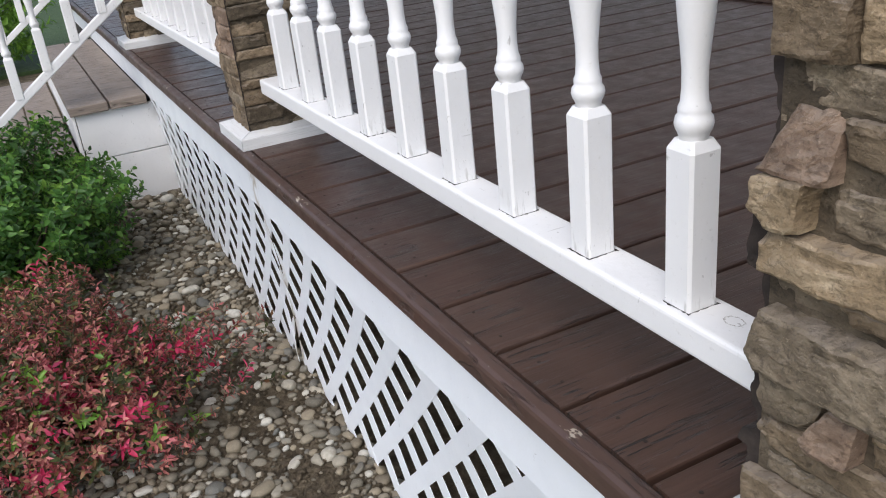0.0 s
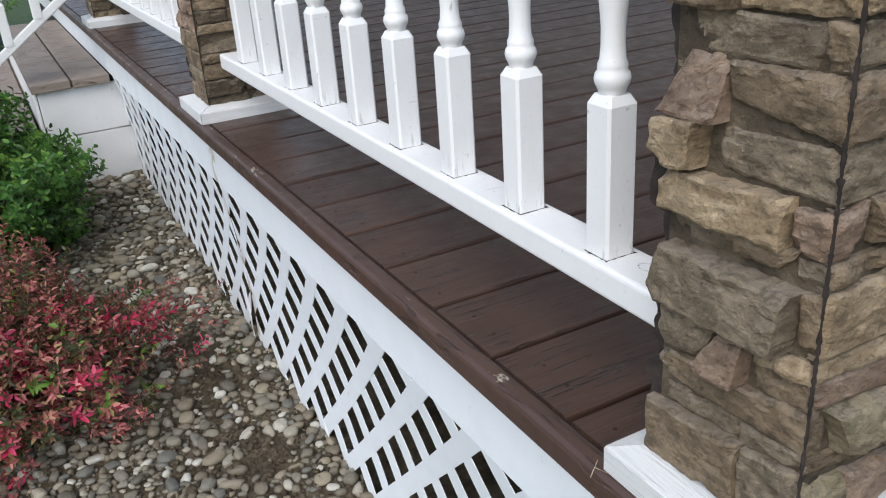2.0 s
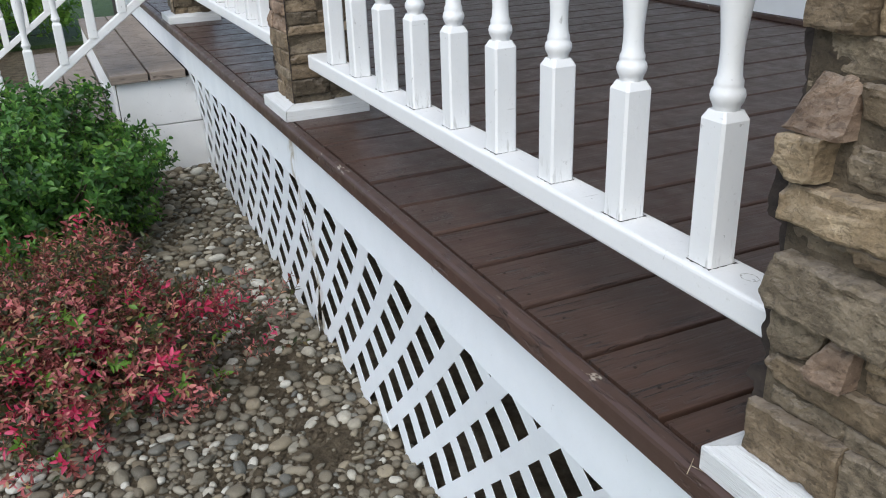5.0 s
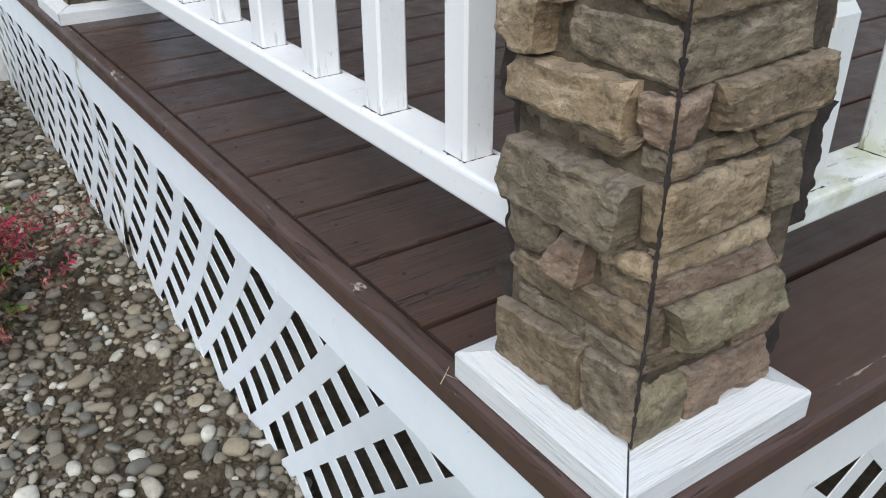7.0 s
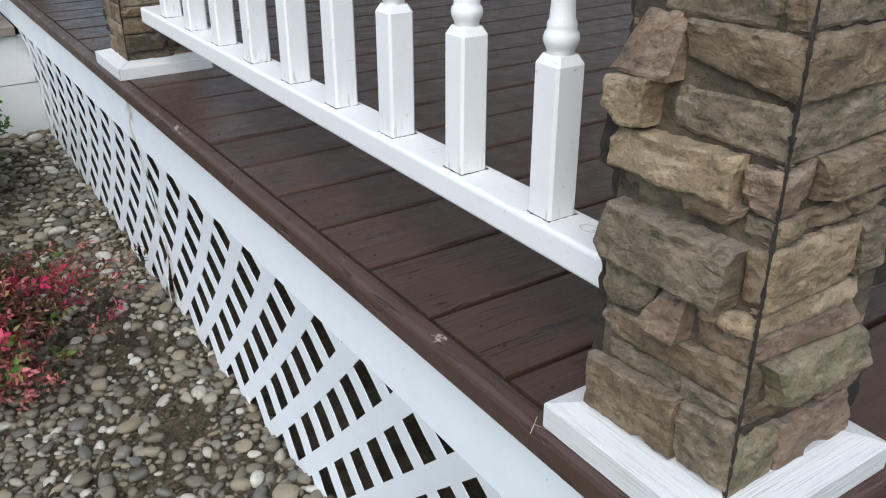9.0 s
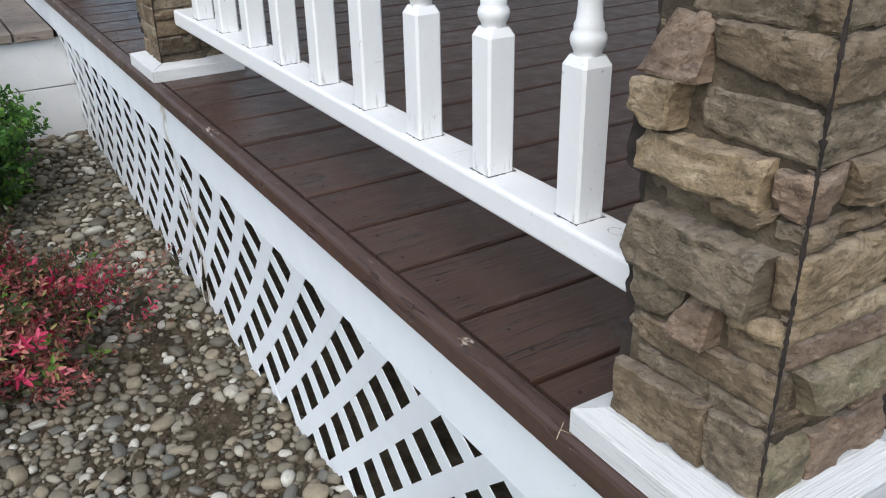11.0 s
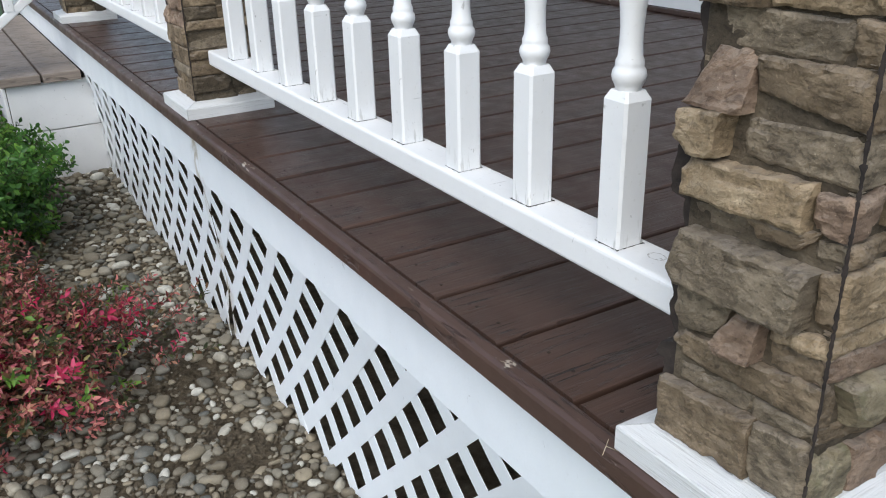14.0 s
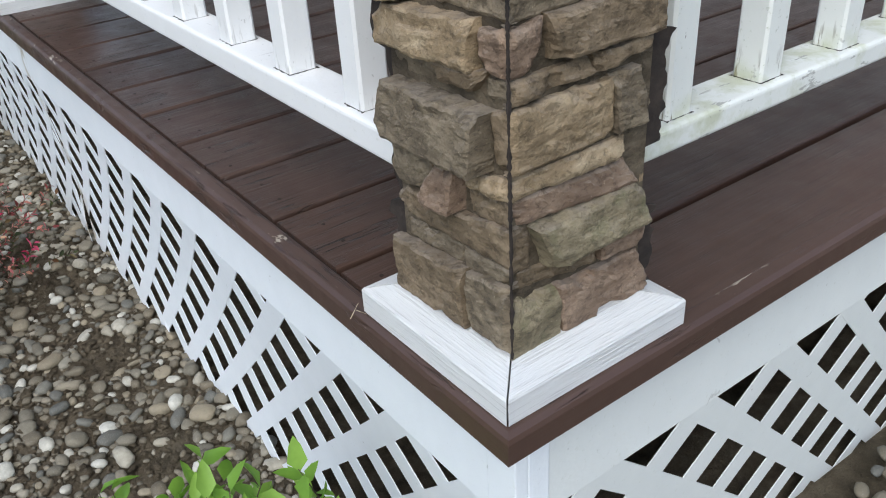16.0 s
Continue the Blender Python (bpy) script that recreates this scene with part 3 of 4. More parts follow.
def railing(start, end, first, pitch, count, axis, side, label, mat, bal_me):
    """A bottom rail, balusters and a top rail along x or y."""
    thing = empty("porch_railing", (0, 0, 0), label, "railing", "porch railings")

    def bar(a0, a1, s0, s1, z0, z1, bevel):
        return box_bm(s0, s1, a0, a1, z0, z1, bevel, 3) if axis == "y" else box_bm(a0, a1, s0, s1, z0, z1, bevel, 3)

    part("bottom_rail", bar(start, end, side - 0.028, side + 0.028, RAIL_TOP - (0.034 if axis == "y" else 0.027), RAIL_TOP, 0.005), mat, thing)
    part("top_rail", bar(start, end, side - 0.034, side + 0.034, RAIL_TOP + 0.79, RAIL_TOP + 0.83, 0.006), mat, thing)
    for i in range(count):
        a = first + pitch * i
        at = pose(side, a, RAIL_TOP, 0, 0, 90 * (i % 4)) if axis == "y" else pose(a, side, RAIL_TOP, 0, 0, 90 * (i % 4))
        b = put("baluster", bal_me, thing, at=at)
        part("dirt_line", grime_foot(0.0175, i), MAT_BACKING, b, "dark dirt in the joint at its foot")
    return thing


railing(0.170, 1.668, 0.3190, 0.1515, 9, "y", 0.0885, "white railing with turned balusters between two stone pillars", MAT_WHITE_RAIL, BAL_ME)
railing(1.876, 3.425, 2.005, 0.1515, 9, "y", 0.0885, "white railing with turned balusters towards the stairs", MAT_WHITE_RAIL, BAL_ME)
railing(0.176, WALL_X, 0.280, 0.14, 11, "x", 0.098, "old white railing with green algae and flaking paint", MAT_WHITE_OLD, BAL_OLD)
bm = bmesh.new()
rings = []
for i in range(37):
    t = 2 * math.pi * i / 36
    r = 0.0075 * (1 + 0.25 * noise.noise((math.cos(t) * 2, math.sin(t) * 2, 4)))
    w = 0.0009 * (0.4 + abs(noise.noise((math.cos(t) * 3, math.sin(t) * 3, 9))))
    rings.append([bm.verts.new(((r + k * w) * math.cos(t), (r + k * w) * 1.35 * math.sin(t), 0)) for k in (-1, 1)])
for a, b in zip(rings, rings[1:]):
    bm.faces.new((a[0], a[1], b[1], b[0]))
ring = part("dried_stain", bm, MAT_STAIN, at=pose(0.0935, 0.268, RAIL_TOP + 0.0005))
tagged(ring, "small dried grey ring stain on the white rail", "stain")

# ---- stone pillars ----


def stone_bm(place, quad, depth, seed, slope=0.0, rough=1.0, corner=False):
    """A split-face stone: quad is four (a, z) from top left round; place(a, z, d) puts it on a face."""
    rnd = random.Random(seed)
    w = abs(quad[1][0] - quad[0][0] + quad[2][0] - quad[3][0]) / 2
    h = abs(quad[0][1] - quad[3][1] + quad[1][1] - quad[2][1]) / 2
    nu, nv = max(4, min(52, int(w / 0.0027))), max(3, min(22, int(h / 0.0027)))
    ox, oy = rnd.uniform(0, 50), rnd.uniform(0, 50)
    chips = [(rnd.choice((0.0, 1.0, rnd.random())), rnd.choice((0.0, 1.0)), rnd.uniform(0.006, 0.014)) for _ in range(2)]
    bm = bmesh.new()

    def at(u, v, d):
        a = (quad[0][0] * (1 - u) + quad[1][0] * u) * (1 - v) + (quad[3][0] * (1 - u) + quad[2][0] * u) * v
        z = (quad[0][1] * (1 - u) + quad[1][1] * u) * (1 - v) + (quad[3][1] * (1 - u) + quad[2][1] * u) * v
        e1 = noise.noise((a * 70 + ox, z * 70 + oy, 2))
        e2 = noise.noise((a * 70 + ox, z * 70 + oy, 12))
        if corner and a < min(quad[0][0], quad[3][0]) + 0.0005:
            return place(-d, z + 0.0016 * e2, d)     # mitred at the pillar's corner
        e3 = noise.noise((a * 190 + ox, z * 190 + oy, 31))
        return place(a + 0.0018 * e1 + 0.001 * e3, z + 0.0018 * e2 + 0.001 * e3, d)

    planes = [(rnd.uniform(-0.05, 0.05), rnd.uniform(-0.10, 0.10), rnd.uniform(-0.0005, 0.002)) for _ in range(3)]

    def height(u, v):
        x, y = u * w, v * h
        e = min(9 if corner else x, w - x, y, h - y)
        lip = min(1.0, e / 0.0022)
        chamfer = -0.0016 * (1 - lip)      # worn arris
        face = min(a * (x - w / 2) + b * (y - h / 2) + c for a, b, c in planes)      # split along a few cleavage planes
        face = max(-0.004, face)
        layer = noise.noise((x * 9 + ox, y * 75 + 1.5 * noise.noise((x * 30 + ox, y * 30, 7)), 3)) * 2.2
        face += (math.floor(layer) + min(1.0, (layer - math.floor(layer)) * 4)) * 0.0009      # thin beds
        grit = noise.noise((x * 90 + ox, y * 130 + oy, 5)) * 0.0011 + noise.noise((x * 240 + ox, y * 260 + oy, 8)) * 0.0005
        chip = 0.0
        for cx, cy, cr in chips:
            far = math.hypot(x - cx * w, y - cy * h) * (1 + 0.35 * noise.noise((x * 110 + ox, y * 110, 14)))
            chip = max(chip, (cr - far) * 0.9) if far < cr else chip
        d = depth + rough * (face + grit) + chamfer + slope * (v - 0.5) * h - min(chip, depth * 0.55 + 0.0005)
        if corner:      # stones are cut to meet evenly at the corner
            k = min(1.0, x / 0.006)
            k = k * k * (3 - 2 * k)
            return (0.0065 + 0.0006 * noise.noise((y * 90, ox, 3))) * (1 - k) + k * d
        return max(d, 0.0004)

    front = [[bm.verts.new(at(i / nu, j / nv, height(i / nu, j / nv))) for i in range(nu + 1)] for j in range(nv + 1)]
    for j in range(nv):
        for i in range(nu):
            bm.faces.new((front[j][i], front[j][i + 1], front[j + 1][i + 1], front[j + 1][i])).smooth = False
    loop = [(i, 0) for i in range(nu)] + [(nu, j) for j in range(nv)] + [(i, nv) for i in range(nu, 0, -1)] + [(0, j) for j in range(nv, 0, -1)]
    back = [bm.verts.new(at(i / nu, j / nv, -0.004)) for i, j in loop]
    n = len(loop)
    for k in range(n):
        (i, j), (i2, j2) = loop[k], loop[(k + 1) % n]
        bm.faces.new((front[j][i], back[k], back[(k + 1) % n], front[j2][i2]))
    return bm


# stones of the corner pillar's two open faces: kind, how far they stand proud, lean, and their corners as
# (distance from the pillar's outer corner line, height)
CORNER_STONES = {"w": [], "s": []}


def west_stone(kind, proud, lean, *corners):
    CORNER_STONES["w"].append((kind, proud, lean, corners))


def south_stone(kind, proud, lean, *corners):
    CORNER_STONES["s"].append((kind, proud, lean, corners))


west_stone("grey", 0.004, 0, (0.045, 1.097), (0.156, 1.097), (0.155, 1.066), (0.043, 1.068))
west_stone("brown", 0.0069, 0, (0.000, 1.099), (0.046, 1.099), (0.044, 1.068), (0.000, 1.069))
west_stone("brown", 0.0093, 0, (0.000, 1.068), (0.118, 1.065), (0.115, 1.039), (0.000, 1.028))
west_stone("pink", 0.012, 0.35, (0.119, 1.067), (0.156, 1.066), (0.177, 1.020), (0.119, 1.022))
west_stone("tan", 0.024, 0, (0.133, 1.022), (0.178, 1.017), (0.175, 0.981), (0.137, 0.984))
west_stone("grey", 0.0037, 0, (0.000, 1.024), (0.122, 1.018), (0.122, 0.989), (0.000, 0.986))
west_stone("tan", 0.018, 0.08, (0.055, 0.985), (0.171, 0.978), (0.171, 0.946), (0.057, 0.949))
west_stone("pink", 0.0077, 0, (0.000, 0.984), (0.053, 0.979), (0.054, 0.951), (0.000, 0.950))
west_stone("brown", 0.012, 0, (0.046, 0.950), (0.106, 0.946), (0.104, 0.932), (0.059, 0.933))
west_stone("grey", 0.0015, 0, (0.106, 0.945), (0.170, 0.939), (0.156, 0.923), (0.115, 0.924))
west_stone("grey", 0.0037, 0, (0.000, 0.948), (0.051, 0.944), (0.050, 0.930), (0.000, 0.931))
west_stone("grey", 0.025, 0.12, (0.040, 0.923), (0.165, 0.918), (0.176, 0.870), (0.047, 0.874))
west_stone("brown", 0.0069, 0, (0.000, 0.928), (0.040, 0.923), (0.041, 0.875), (0.000, 0.879))
west_stone("grey", 0.01, 0, (0.110, 0.866), (0.168, 0.865), (0.170, 0.825), (0.121, 0.832))
west_stone("pink", 0.02, 0.25, (0.080, 0.867), (0.104, 0.864), (0.124, 0.826), (0.082, 0.827))
west_stone("tan", 0.0077, 0.3, (0.000, 0.874), (0.074, 0.867), (0.073, 0.854), (0.000, 0.856))
west_stone("brown", 0.0037, 0, (0.000, 0.856), (0.076, 0.850), (0.075, 0.829), (0.000, 0.834))
west_stone("brown", 0.0093, 0, (0.000, 0.832), (0.171, 0.819), (0.173, 0.797), (0.000, 0.798))
west_stone("grey", 0.003, 0, (0.082, 0.795), (0.162, 0.788), (0.161, 0.772), (0.086, 0.775))
west_stone("grey", 0.0037, 0, (0.000, 0.798), (0.082, 0.793), (0.083, 0.774), (0.000, 0.784))
west_stone("brown", 0.015, 0, (0.077, 0.777), (0.180, 0.766), (0.179, 0.713), (0.077, 0.718))
west_stone("grey", 0.0093, 0, (0.000, 0.781), (0.076, 0.775), (0.080, 0.719), (0.000, 0.720))
south_stone("brown", 0.0093, 0, (0.000, 1.069), (0.151, 1.069), (0.145, 1.032), (0.000, 1.027))
south_stone("grey", 0.0061, 0, (0.000, 1.026), (0.139, 1.032), (0.149, 0.993), (0.000, 0.984))
south_stone("pink", 0.0077, 0, (0.000, 0.981), (0.054, 0.986), (0.049, 0.951), (0.000, 0.948))
south_stone("brown", 0.017, 0, (0.057, 0.987), (0.166, 0.990), (0.169, 0.954), (0.061, 0.956))
south_stone("brown", 0.0085, 0.25, (0.000, 0.947), (0.097, 0.950), (0.103, 0.936), (0.000, 0.929))
south_stone("brown", 0.012, 0, (0.101, 0.950), (0.161, 0.953), (0.159, 0.942), (0.103, 0.935))
south_stone("tan", 0.0093, 0, (0.000, 0.927), (0.125, 0.927), (0.127, 0.880), (0.000, 0.878))
south_stone("grey", 0.012, 0, (0.122, 0.929), (0.149, 0.930), (0.165, 0.881), (0.129, 0.880))
south_stone("tan", 0.0077, 0.2, (0.000, 0.876), (0.143, 0.875), (0.144, 0.856), (0.000, 0.858))
south_stone("pink", 0.0061, 0.2, (0.000, 0.856), (0.145, 0.853), (0.157, 0.830), (0.000, 0.834))
south_stone("moss", 0.019, 0.15, (0.043, 0.830), (0.157, 0.830), (0.163, 0.796), (0.059, 0.790))
south_stone("brown", 0.0045, 0, (0.000, 0.832), (0.042, 0.831), (0.044, 0.793), (0.000, 0.793))
south_stone("pink", 0.01, 0, (0.115, 0.789), (0.165, 0.795), (0.171, 0.765), (0.120, 0.770))
south_stone("brown", 0.0037, 0, (0.000, 0.795), (0.116, 0.786), (0.119, 0.767), (0.000, 0.777))
south_stone("moss", 0.0093, 0, (0.000, 0.771), (0.075, 0.765), (0.079, 0.712), (0.000, 0.712))
south_stone("pink", 0.009, 0, (0.069, 0.765), (0.165, 0.762), (0.186, 0.715), (0.081, 0.712))
west_stone("tan", 0.0093, 0, (0.0, 1.142), (0.112, 1.142), (0.112, 1.100), (0.0, 1.102))
west_stone("brown", 0.017, 0, (0.115, 1.142), (0.172, 1.142), (0.172, 1.098), (0.115, 1.098))
south_stone("tan", 0.0093, 0, (0.0, 1.142), (0.092, 1.142), (0.092, 1.104), (0.0, 1.104))
south_stone("grey", 0.006, 0, (0.094, 1.142), (0.168, 1.142), (0.168, 1.105), (0.094, 1.105))
south_stone("grey", 0.0045, 0, (0.0, 1.101), (0.165, 1.101), (0.165, 1.072), (0.0, 1.072))


def random_courses(z0, z1, seed, kinds=("tan", "brown", "brown", "grey", "pink")):
    rnd = random.Random(seed)
    out, z = [], z0
    while z < z1 - 0.01:
        h = rnd.choice((0.022, 0.03, 0.038, 0.044))
        a = 0.0
        while a < PIL - 0.004:
            w = rnd.uniform(0.05, 0.13)
            if a + w > 0.115:
                w = PIL - a
            out.append(((a, a + w - 0.002), (min(z1, z + h) - 0.002, z), rnd.choice((0.002, 0.005, 0.009, 0.013)), rnd.choice(kinds), rnd.choice((0, 0, 0.2))))
            a += w
        z += h
    return out


def jagged_strip(points, amount, width, seed, place):
    """A ragged strip of dark backing along z between (z0, z1)."""
    z0, z1 = points
    n = int((z1 - z0) / 0.004)
    bm = bmesh.new()
    rows = []
    for i in range(n + 1):
        z = z0 + (z1 - z0) * i / n
        k = noise.noise((z * 40, seed, 0)) * amount + noise.noise((z * 130, seed, 4)) * amount * 0.5 + (amount * 1.6 if noise.noise((z * 22, seed, 8)) > 0.18 else 0)
        rows.append([bm.verts.new(place(q, z)) for q in (0, width + max(-width * 0.7, k))])
    for a, b in zip(rows, rows[1:]):
        bm.faces.new((a[0], a[1], b[1], b[0]))
    ret = bmesh.ops.extrude_face_region(bm, geom=list(bm.faces))
    return bm, [v for v in ret["geom"] if isinstance(v, bmesh.types.BMVert)]


def pillar(px, py, hero, seed, label):
    thing = empty("stone_pillar", (px, py, D), label, "pillar", "stone pillars")
    top = 2.93

    def at(x, y, z):
        return (x, y, z - D)

    faces = {
        "w": lambda a, z, d: at(-d, a - 0.0, z), "s": lambda a, z, d: at(a - 0.0, -d, z),
        "e": lambda a, z, d: at(PIL + d, a, z), "n": lambda a, z, d: at(a, PIL + d, z),
    }
    # the core's dark colour stands for shadow between the stones
    part("core", box_bm(-0.001, PIL + 0.001, -0.001, PIL + 0.001, 0.0, top - D, 0), MAT_STONES["shaded"], thing, "grey-brown stone ground, coloured darker for the shade between proud stones")
    n = 0
    low = 1.145 if hero else 0.712
    for k, side in enumerate("wsen"):
        if hero and side in "ws":
            for kind, proud, lean, corners in CORNER_STONES[side]:
                n += 1
                meets = corners[0][0] < 0.001
                quad = [(-0.0065 if meets and i in (0, 3) else a - 0.029, z) for i, (a, z) in enumerate(corners)]
                part("stone", stone_bm(faces[side], quad, proud, seed * 1000 + n, lean, 1.0, meets), MAT_STONES[kind], thing)
        # farther pillars' south faces get darker stones, shade put into their colour
        for (a0, a1), (z1, z0), depth, kind, slope in random_courses(low if side in "ws" else 0.712, top, seed + k + 1, ("brown", "shaded", "grey") if side == "s" and not hero else ("tan", "brown", "brown", "grey", "pink")):
            if z0 > 1.5:
                continue
            n += 1
            meets = a0 < 0.008 and side in "ws"
            skew = ((n * 37 + seed * 11) % 7 - 3) * 0.0006
            lo = -0.0065 if meets else a0
            quad = [(lo, z1 + skew), (a1, z1 - skew), (a1, z0 - skew), (lo, z0 + skew)]
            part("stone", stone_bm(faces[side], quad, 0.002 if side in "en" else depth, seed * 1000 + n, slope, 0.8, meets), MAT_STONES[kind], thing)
    # ragged dark edges of the stone panels, and the dark caulk down the corner
    bm, moved = jagged_strip((0.72, 1.3), 0.006, 0.010, seed + 0.5, lambda q, z: at(0.001 - q * 0.3, PIL - 0.003 + q, z))
    for v in moved:
        v.co.x += 0.02
    part("backing_edge", bm, MAT_BACKING, thing, "ragged dark backing edge")
    bm, moved = jagged_strip((0.72, 1.3), 0.009, 0.004, seed + 3.5, lambda q, z: at(PIL - 0.003 + q, 0.001 - q * 0.3, z))
    for v in moved:
        v.co.y += 0.004
    part("backing_edge", bm, MAT_BACKING, thing, "ragged dark backing edge")
    bm = bmesh.new()
    rows = []
    m_ = 300
    for i in range(m_ + 1):
        z = 0.716 + (1.5 - 0.716) * i / m_
        k = 0.0013 + 0.0012 * noise.noise((z * 90, seed, 1)) + 0.0012 * noise.noise((z * 260, seed, 2))
        o = -0.0072 + 0.0015 * noise.noise((z * 30, seed, 6))
        rows.append([bm.verts.new(at(*p, z)) for p in ((o + 0.0005, o + 2 * k), (o - 0.0008, o - 0.0008), (o + 2 * k, o + 0.0005))])
    for a, b in zip(rows, rows[1:]):
        for k in (0, 1):
            bm.faces.new((a[k], a[k + 1], b[k + 1], b[k]))
    part("corner_caulk", bm, MAT_BACKING, thing, "dark brown caulk down the corner", smooth=True)
    return thing


def pillar_trim(px, py, label):
    """Four mitred white boards round a pillar's foot."""
    thing = empty("pillar_base_trim", (px + PIL / 2 - 0.0018, py + PIL / 2, D), label, "trim", "pillar base trims")
    o, i_, h = PIL / 2 + 0.0345, PIL / 2 - 0.004, 0.030
    bm = bmesh.new()
    prof = [(o, 0.001), (o, h - 0.005), (o - 0.0012, h - 0.003), (i_, h + 0.008), (i_, 0.001)]
    rings = [[bm.verts.new((s * (r - 0.0011), -r, z)) for r, z in prof] for s in (-1, 1)]
    n = len(prof)
    for k in range(n):
        bm.faces.new((rings[0][k], rings[0][(k + 1) % n], rings[1][(k + 1) % n], rings[1][k]))
    bm.faces.new(rings[0])
    bm.faces.new(rings[1][::-1])
    first = part("trim_board", bm, MAT_TRIM, thing)
    for k in (1, 2, 3):
        put("trim_board", first.data, thing, at=pose(0, 0, 0, 0, 0, 90 * k))
    return thing


for k, (px, py) in enumerate(PILLARS):
    pillar(px, py, k == 0, 11 + k, ("square pillar clad in tan and grey split-face stone at the deck's corner", "square stone-clad pillar between two railings, brown in shade",
                                    "square stone-clad pillar beside the stairs")[k])
    pillar_trim(px, py, "white wooden trim boards mitred round a stone pillar's foot")

# ---- stairs beside the deck ----
stairs = empty("stairs", (0, 3.42, GROUND), "wooden stairs with faded brown treads and white painted sides", "stairs")


def stair_part(name, x0, x1, y0, y1, z0, z1, mat, label="", bevel=0.003):
    return part(name, box_bm(x0, x1, y0 - 3.42, y1 - 3.42, z0 - GROUND, z1 - GROUND, bevel), mat, stairs, label)


STEP_Z = (0.495, 0.315, 0.135)
for i, z in enumerate(STEP_Z):
    x1 = 0.03 - 0.31 * i
    for j in (0, 1):
        stair_part("tread", x1 - 0.152 * (j + 1) + (0.004 if j == 0 else 0), x1 - 0.152 * j - 0.004, 3.42, 5.3, z - 0.036, z, MAT_TREAD)
    if i < 2:
        mid = (z - 0.04 + GROUND) / 2
        stair_part("side_panel", x1 - 0.285, x1 + (0.09 if i == 0 else -0.002), 3.445, 3.465, 0.265 if i == 0 else 0.1, z - 0.038, MAT_WHITE_RAIL, "white painted side panel")
        stair_part("side_panel", x1 - 0.285, x1 + (0.09 if i == 0 else -0.002), 3.447, 3.465, GROUND - 0.02, 0.262 if i == 0 else 0.098, MAT_WHITE_RAIL, "white painted side panel")
    stair_part("riser", x1 - 0.300, x1 - 0.288, 3.45, 5.28, max(GROUND, z - 0.22), z - 0.037, MAT_WHITE_RAIL, "white riser")


def stair_railing(y, label):
    thing = empty("stair_railing", (0, y, 0.86), label, "railing", "stair railings")
    ang = math.degrees(math.atan2(0.36, 0.5))
    part("bottom_rail", box_bm(-0.95, 0.03, -0.014, 0.014, -0.016, 0.016, 0.004), MAT_WHITE_RAIL, thing, at=pose(0, 0, 0, 0, -ang, 0))
    part("top_rail", box_bm(-0.95, 0.03, -0.03, 0.03, -0.02, 0.02, 0.006), MAT_WHITE_RAIL, thing, at=pose(0, 0, 0.79, 0, -ang, 0))
    for i in range(6):
        x = -0.055 - 0.125 * i
        put("baluster", BAL_ME, thing, at=pose(x, 0, 0.72 * x + 0.012))
    part("newel_post", box_bm(-0.86, -0.79, -0.04, 0.04, GROUND - 0.86, 0.3, 0.004), MAT_WHITE_RAIL, thing, "white square newel post")
    return thing


stair_railing(3.45, "white sloping stair railing with turned balusters")
stair_railing(5.26, "white stair railing on the far side of the steps")
# ---- plants ----


def leaf_arrays(pos, dirs, ups, length, width, fold=0.25, curl=0.12):
    """Vertices and faces of many small pointed leaves."""
    n = len(pos)
    d = dirs / np.linalg.norm(dirs, axis=1, keepdims=True)
    s = np.cross(d, ups)
    s /= np.linalg.norm(s, axis=1, keepdims=True) + 1e-9
    u = np.cross(s, d)
    L, W = length[:, None], width[:, None]
    pts = [pos, pos + d * L * 0.38 + s * W * 0.5 + u * W * fold, pos + d * L * 0.42, pos + d * L * 0.38 - s * W * 0.5 + u * W * fold,
           pos + d * L * 0.78 + s * W * 0.3 + u * (W * fold * 0.6 - L * curl * 0.5), pos + d * L * 0.78 - s * W * 0.3 + u * (W * fold * 0.6 - L * curl * 0.5), pos + d * L - u * L * curl]
    verts = np.stack(pts, axis=1).reshape(-1, 3)
    base = np.array([[0, 1, 2, 2], [0, 2, 3, 3], [1, 4, 6, 2], [2, 6, 5, 3]])
    return verts, base, n


def leaf_mesh(name, pos, dirs, ups, length, width, mat, fold=0.25, curl=0.12):
    verts, base, n = leaf_arrays(np.asarray(pos), np.asarray(dirs), np.asarray(ups), np.asarray(length), np.asarray(width), fold, curl)
    faces = []
    for k in range(n):
        o = 7 * k
        faces += [(o, o + 1, o + 2), (o, o + 2, o + 3), (o + 1, o + 4, o + 6, o + 2), (o + 2, o + 6, o + 5, o + 3)]
    return mesh_of(name, verts.tolist(), faces, mat, True)


def stem_mesh(name, lines, mat, r0=0.0016):
    """Thin three-sided twigs along pairs of points, tapering."""
    verts, faces = [], []
    for a, b, r in lines:
        a, b = Vector(a), Vector(b)
        d = (b - a).normalized()
        s = d.orthogonal().normalized()
        t = d.cross(s)
        o = len(verts)
        for p, q in ((a, r), (b, r * 0.55)):
            for k in range(4):
                an = k * math.pi / 2
                verts.append(p + (s * math.cos(an) + t * math.sin(an)) * q)
        for k in range(4):
            faces.append((o + k, o + (k + 1) % 4, o + 4 + (k + 1) % 4, o + 4 + k))
    return mesh_of(name, verts, faces, mat, True)


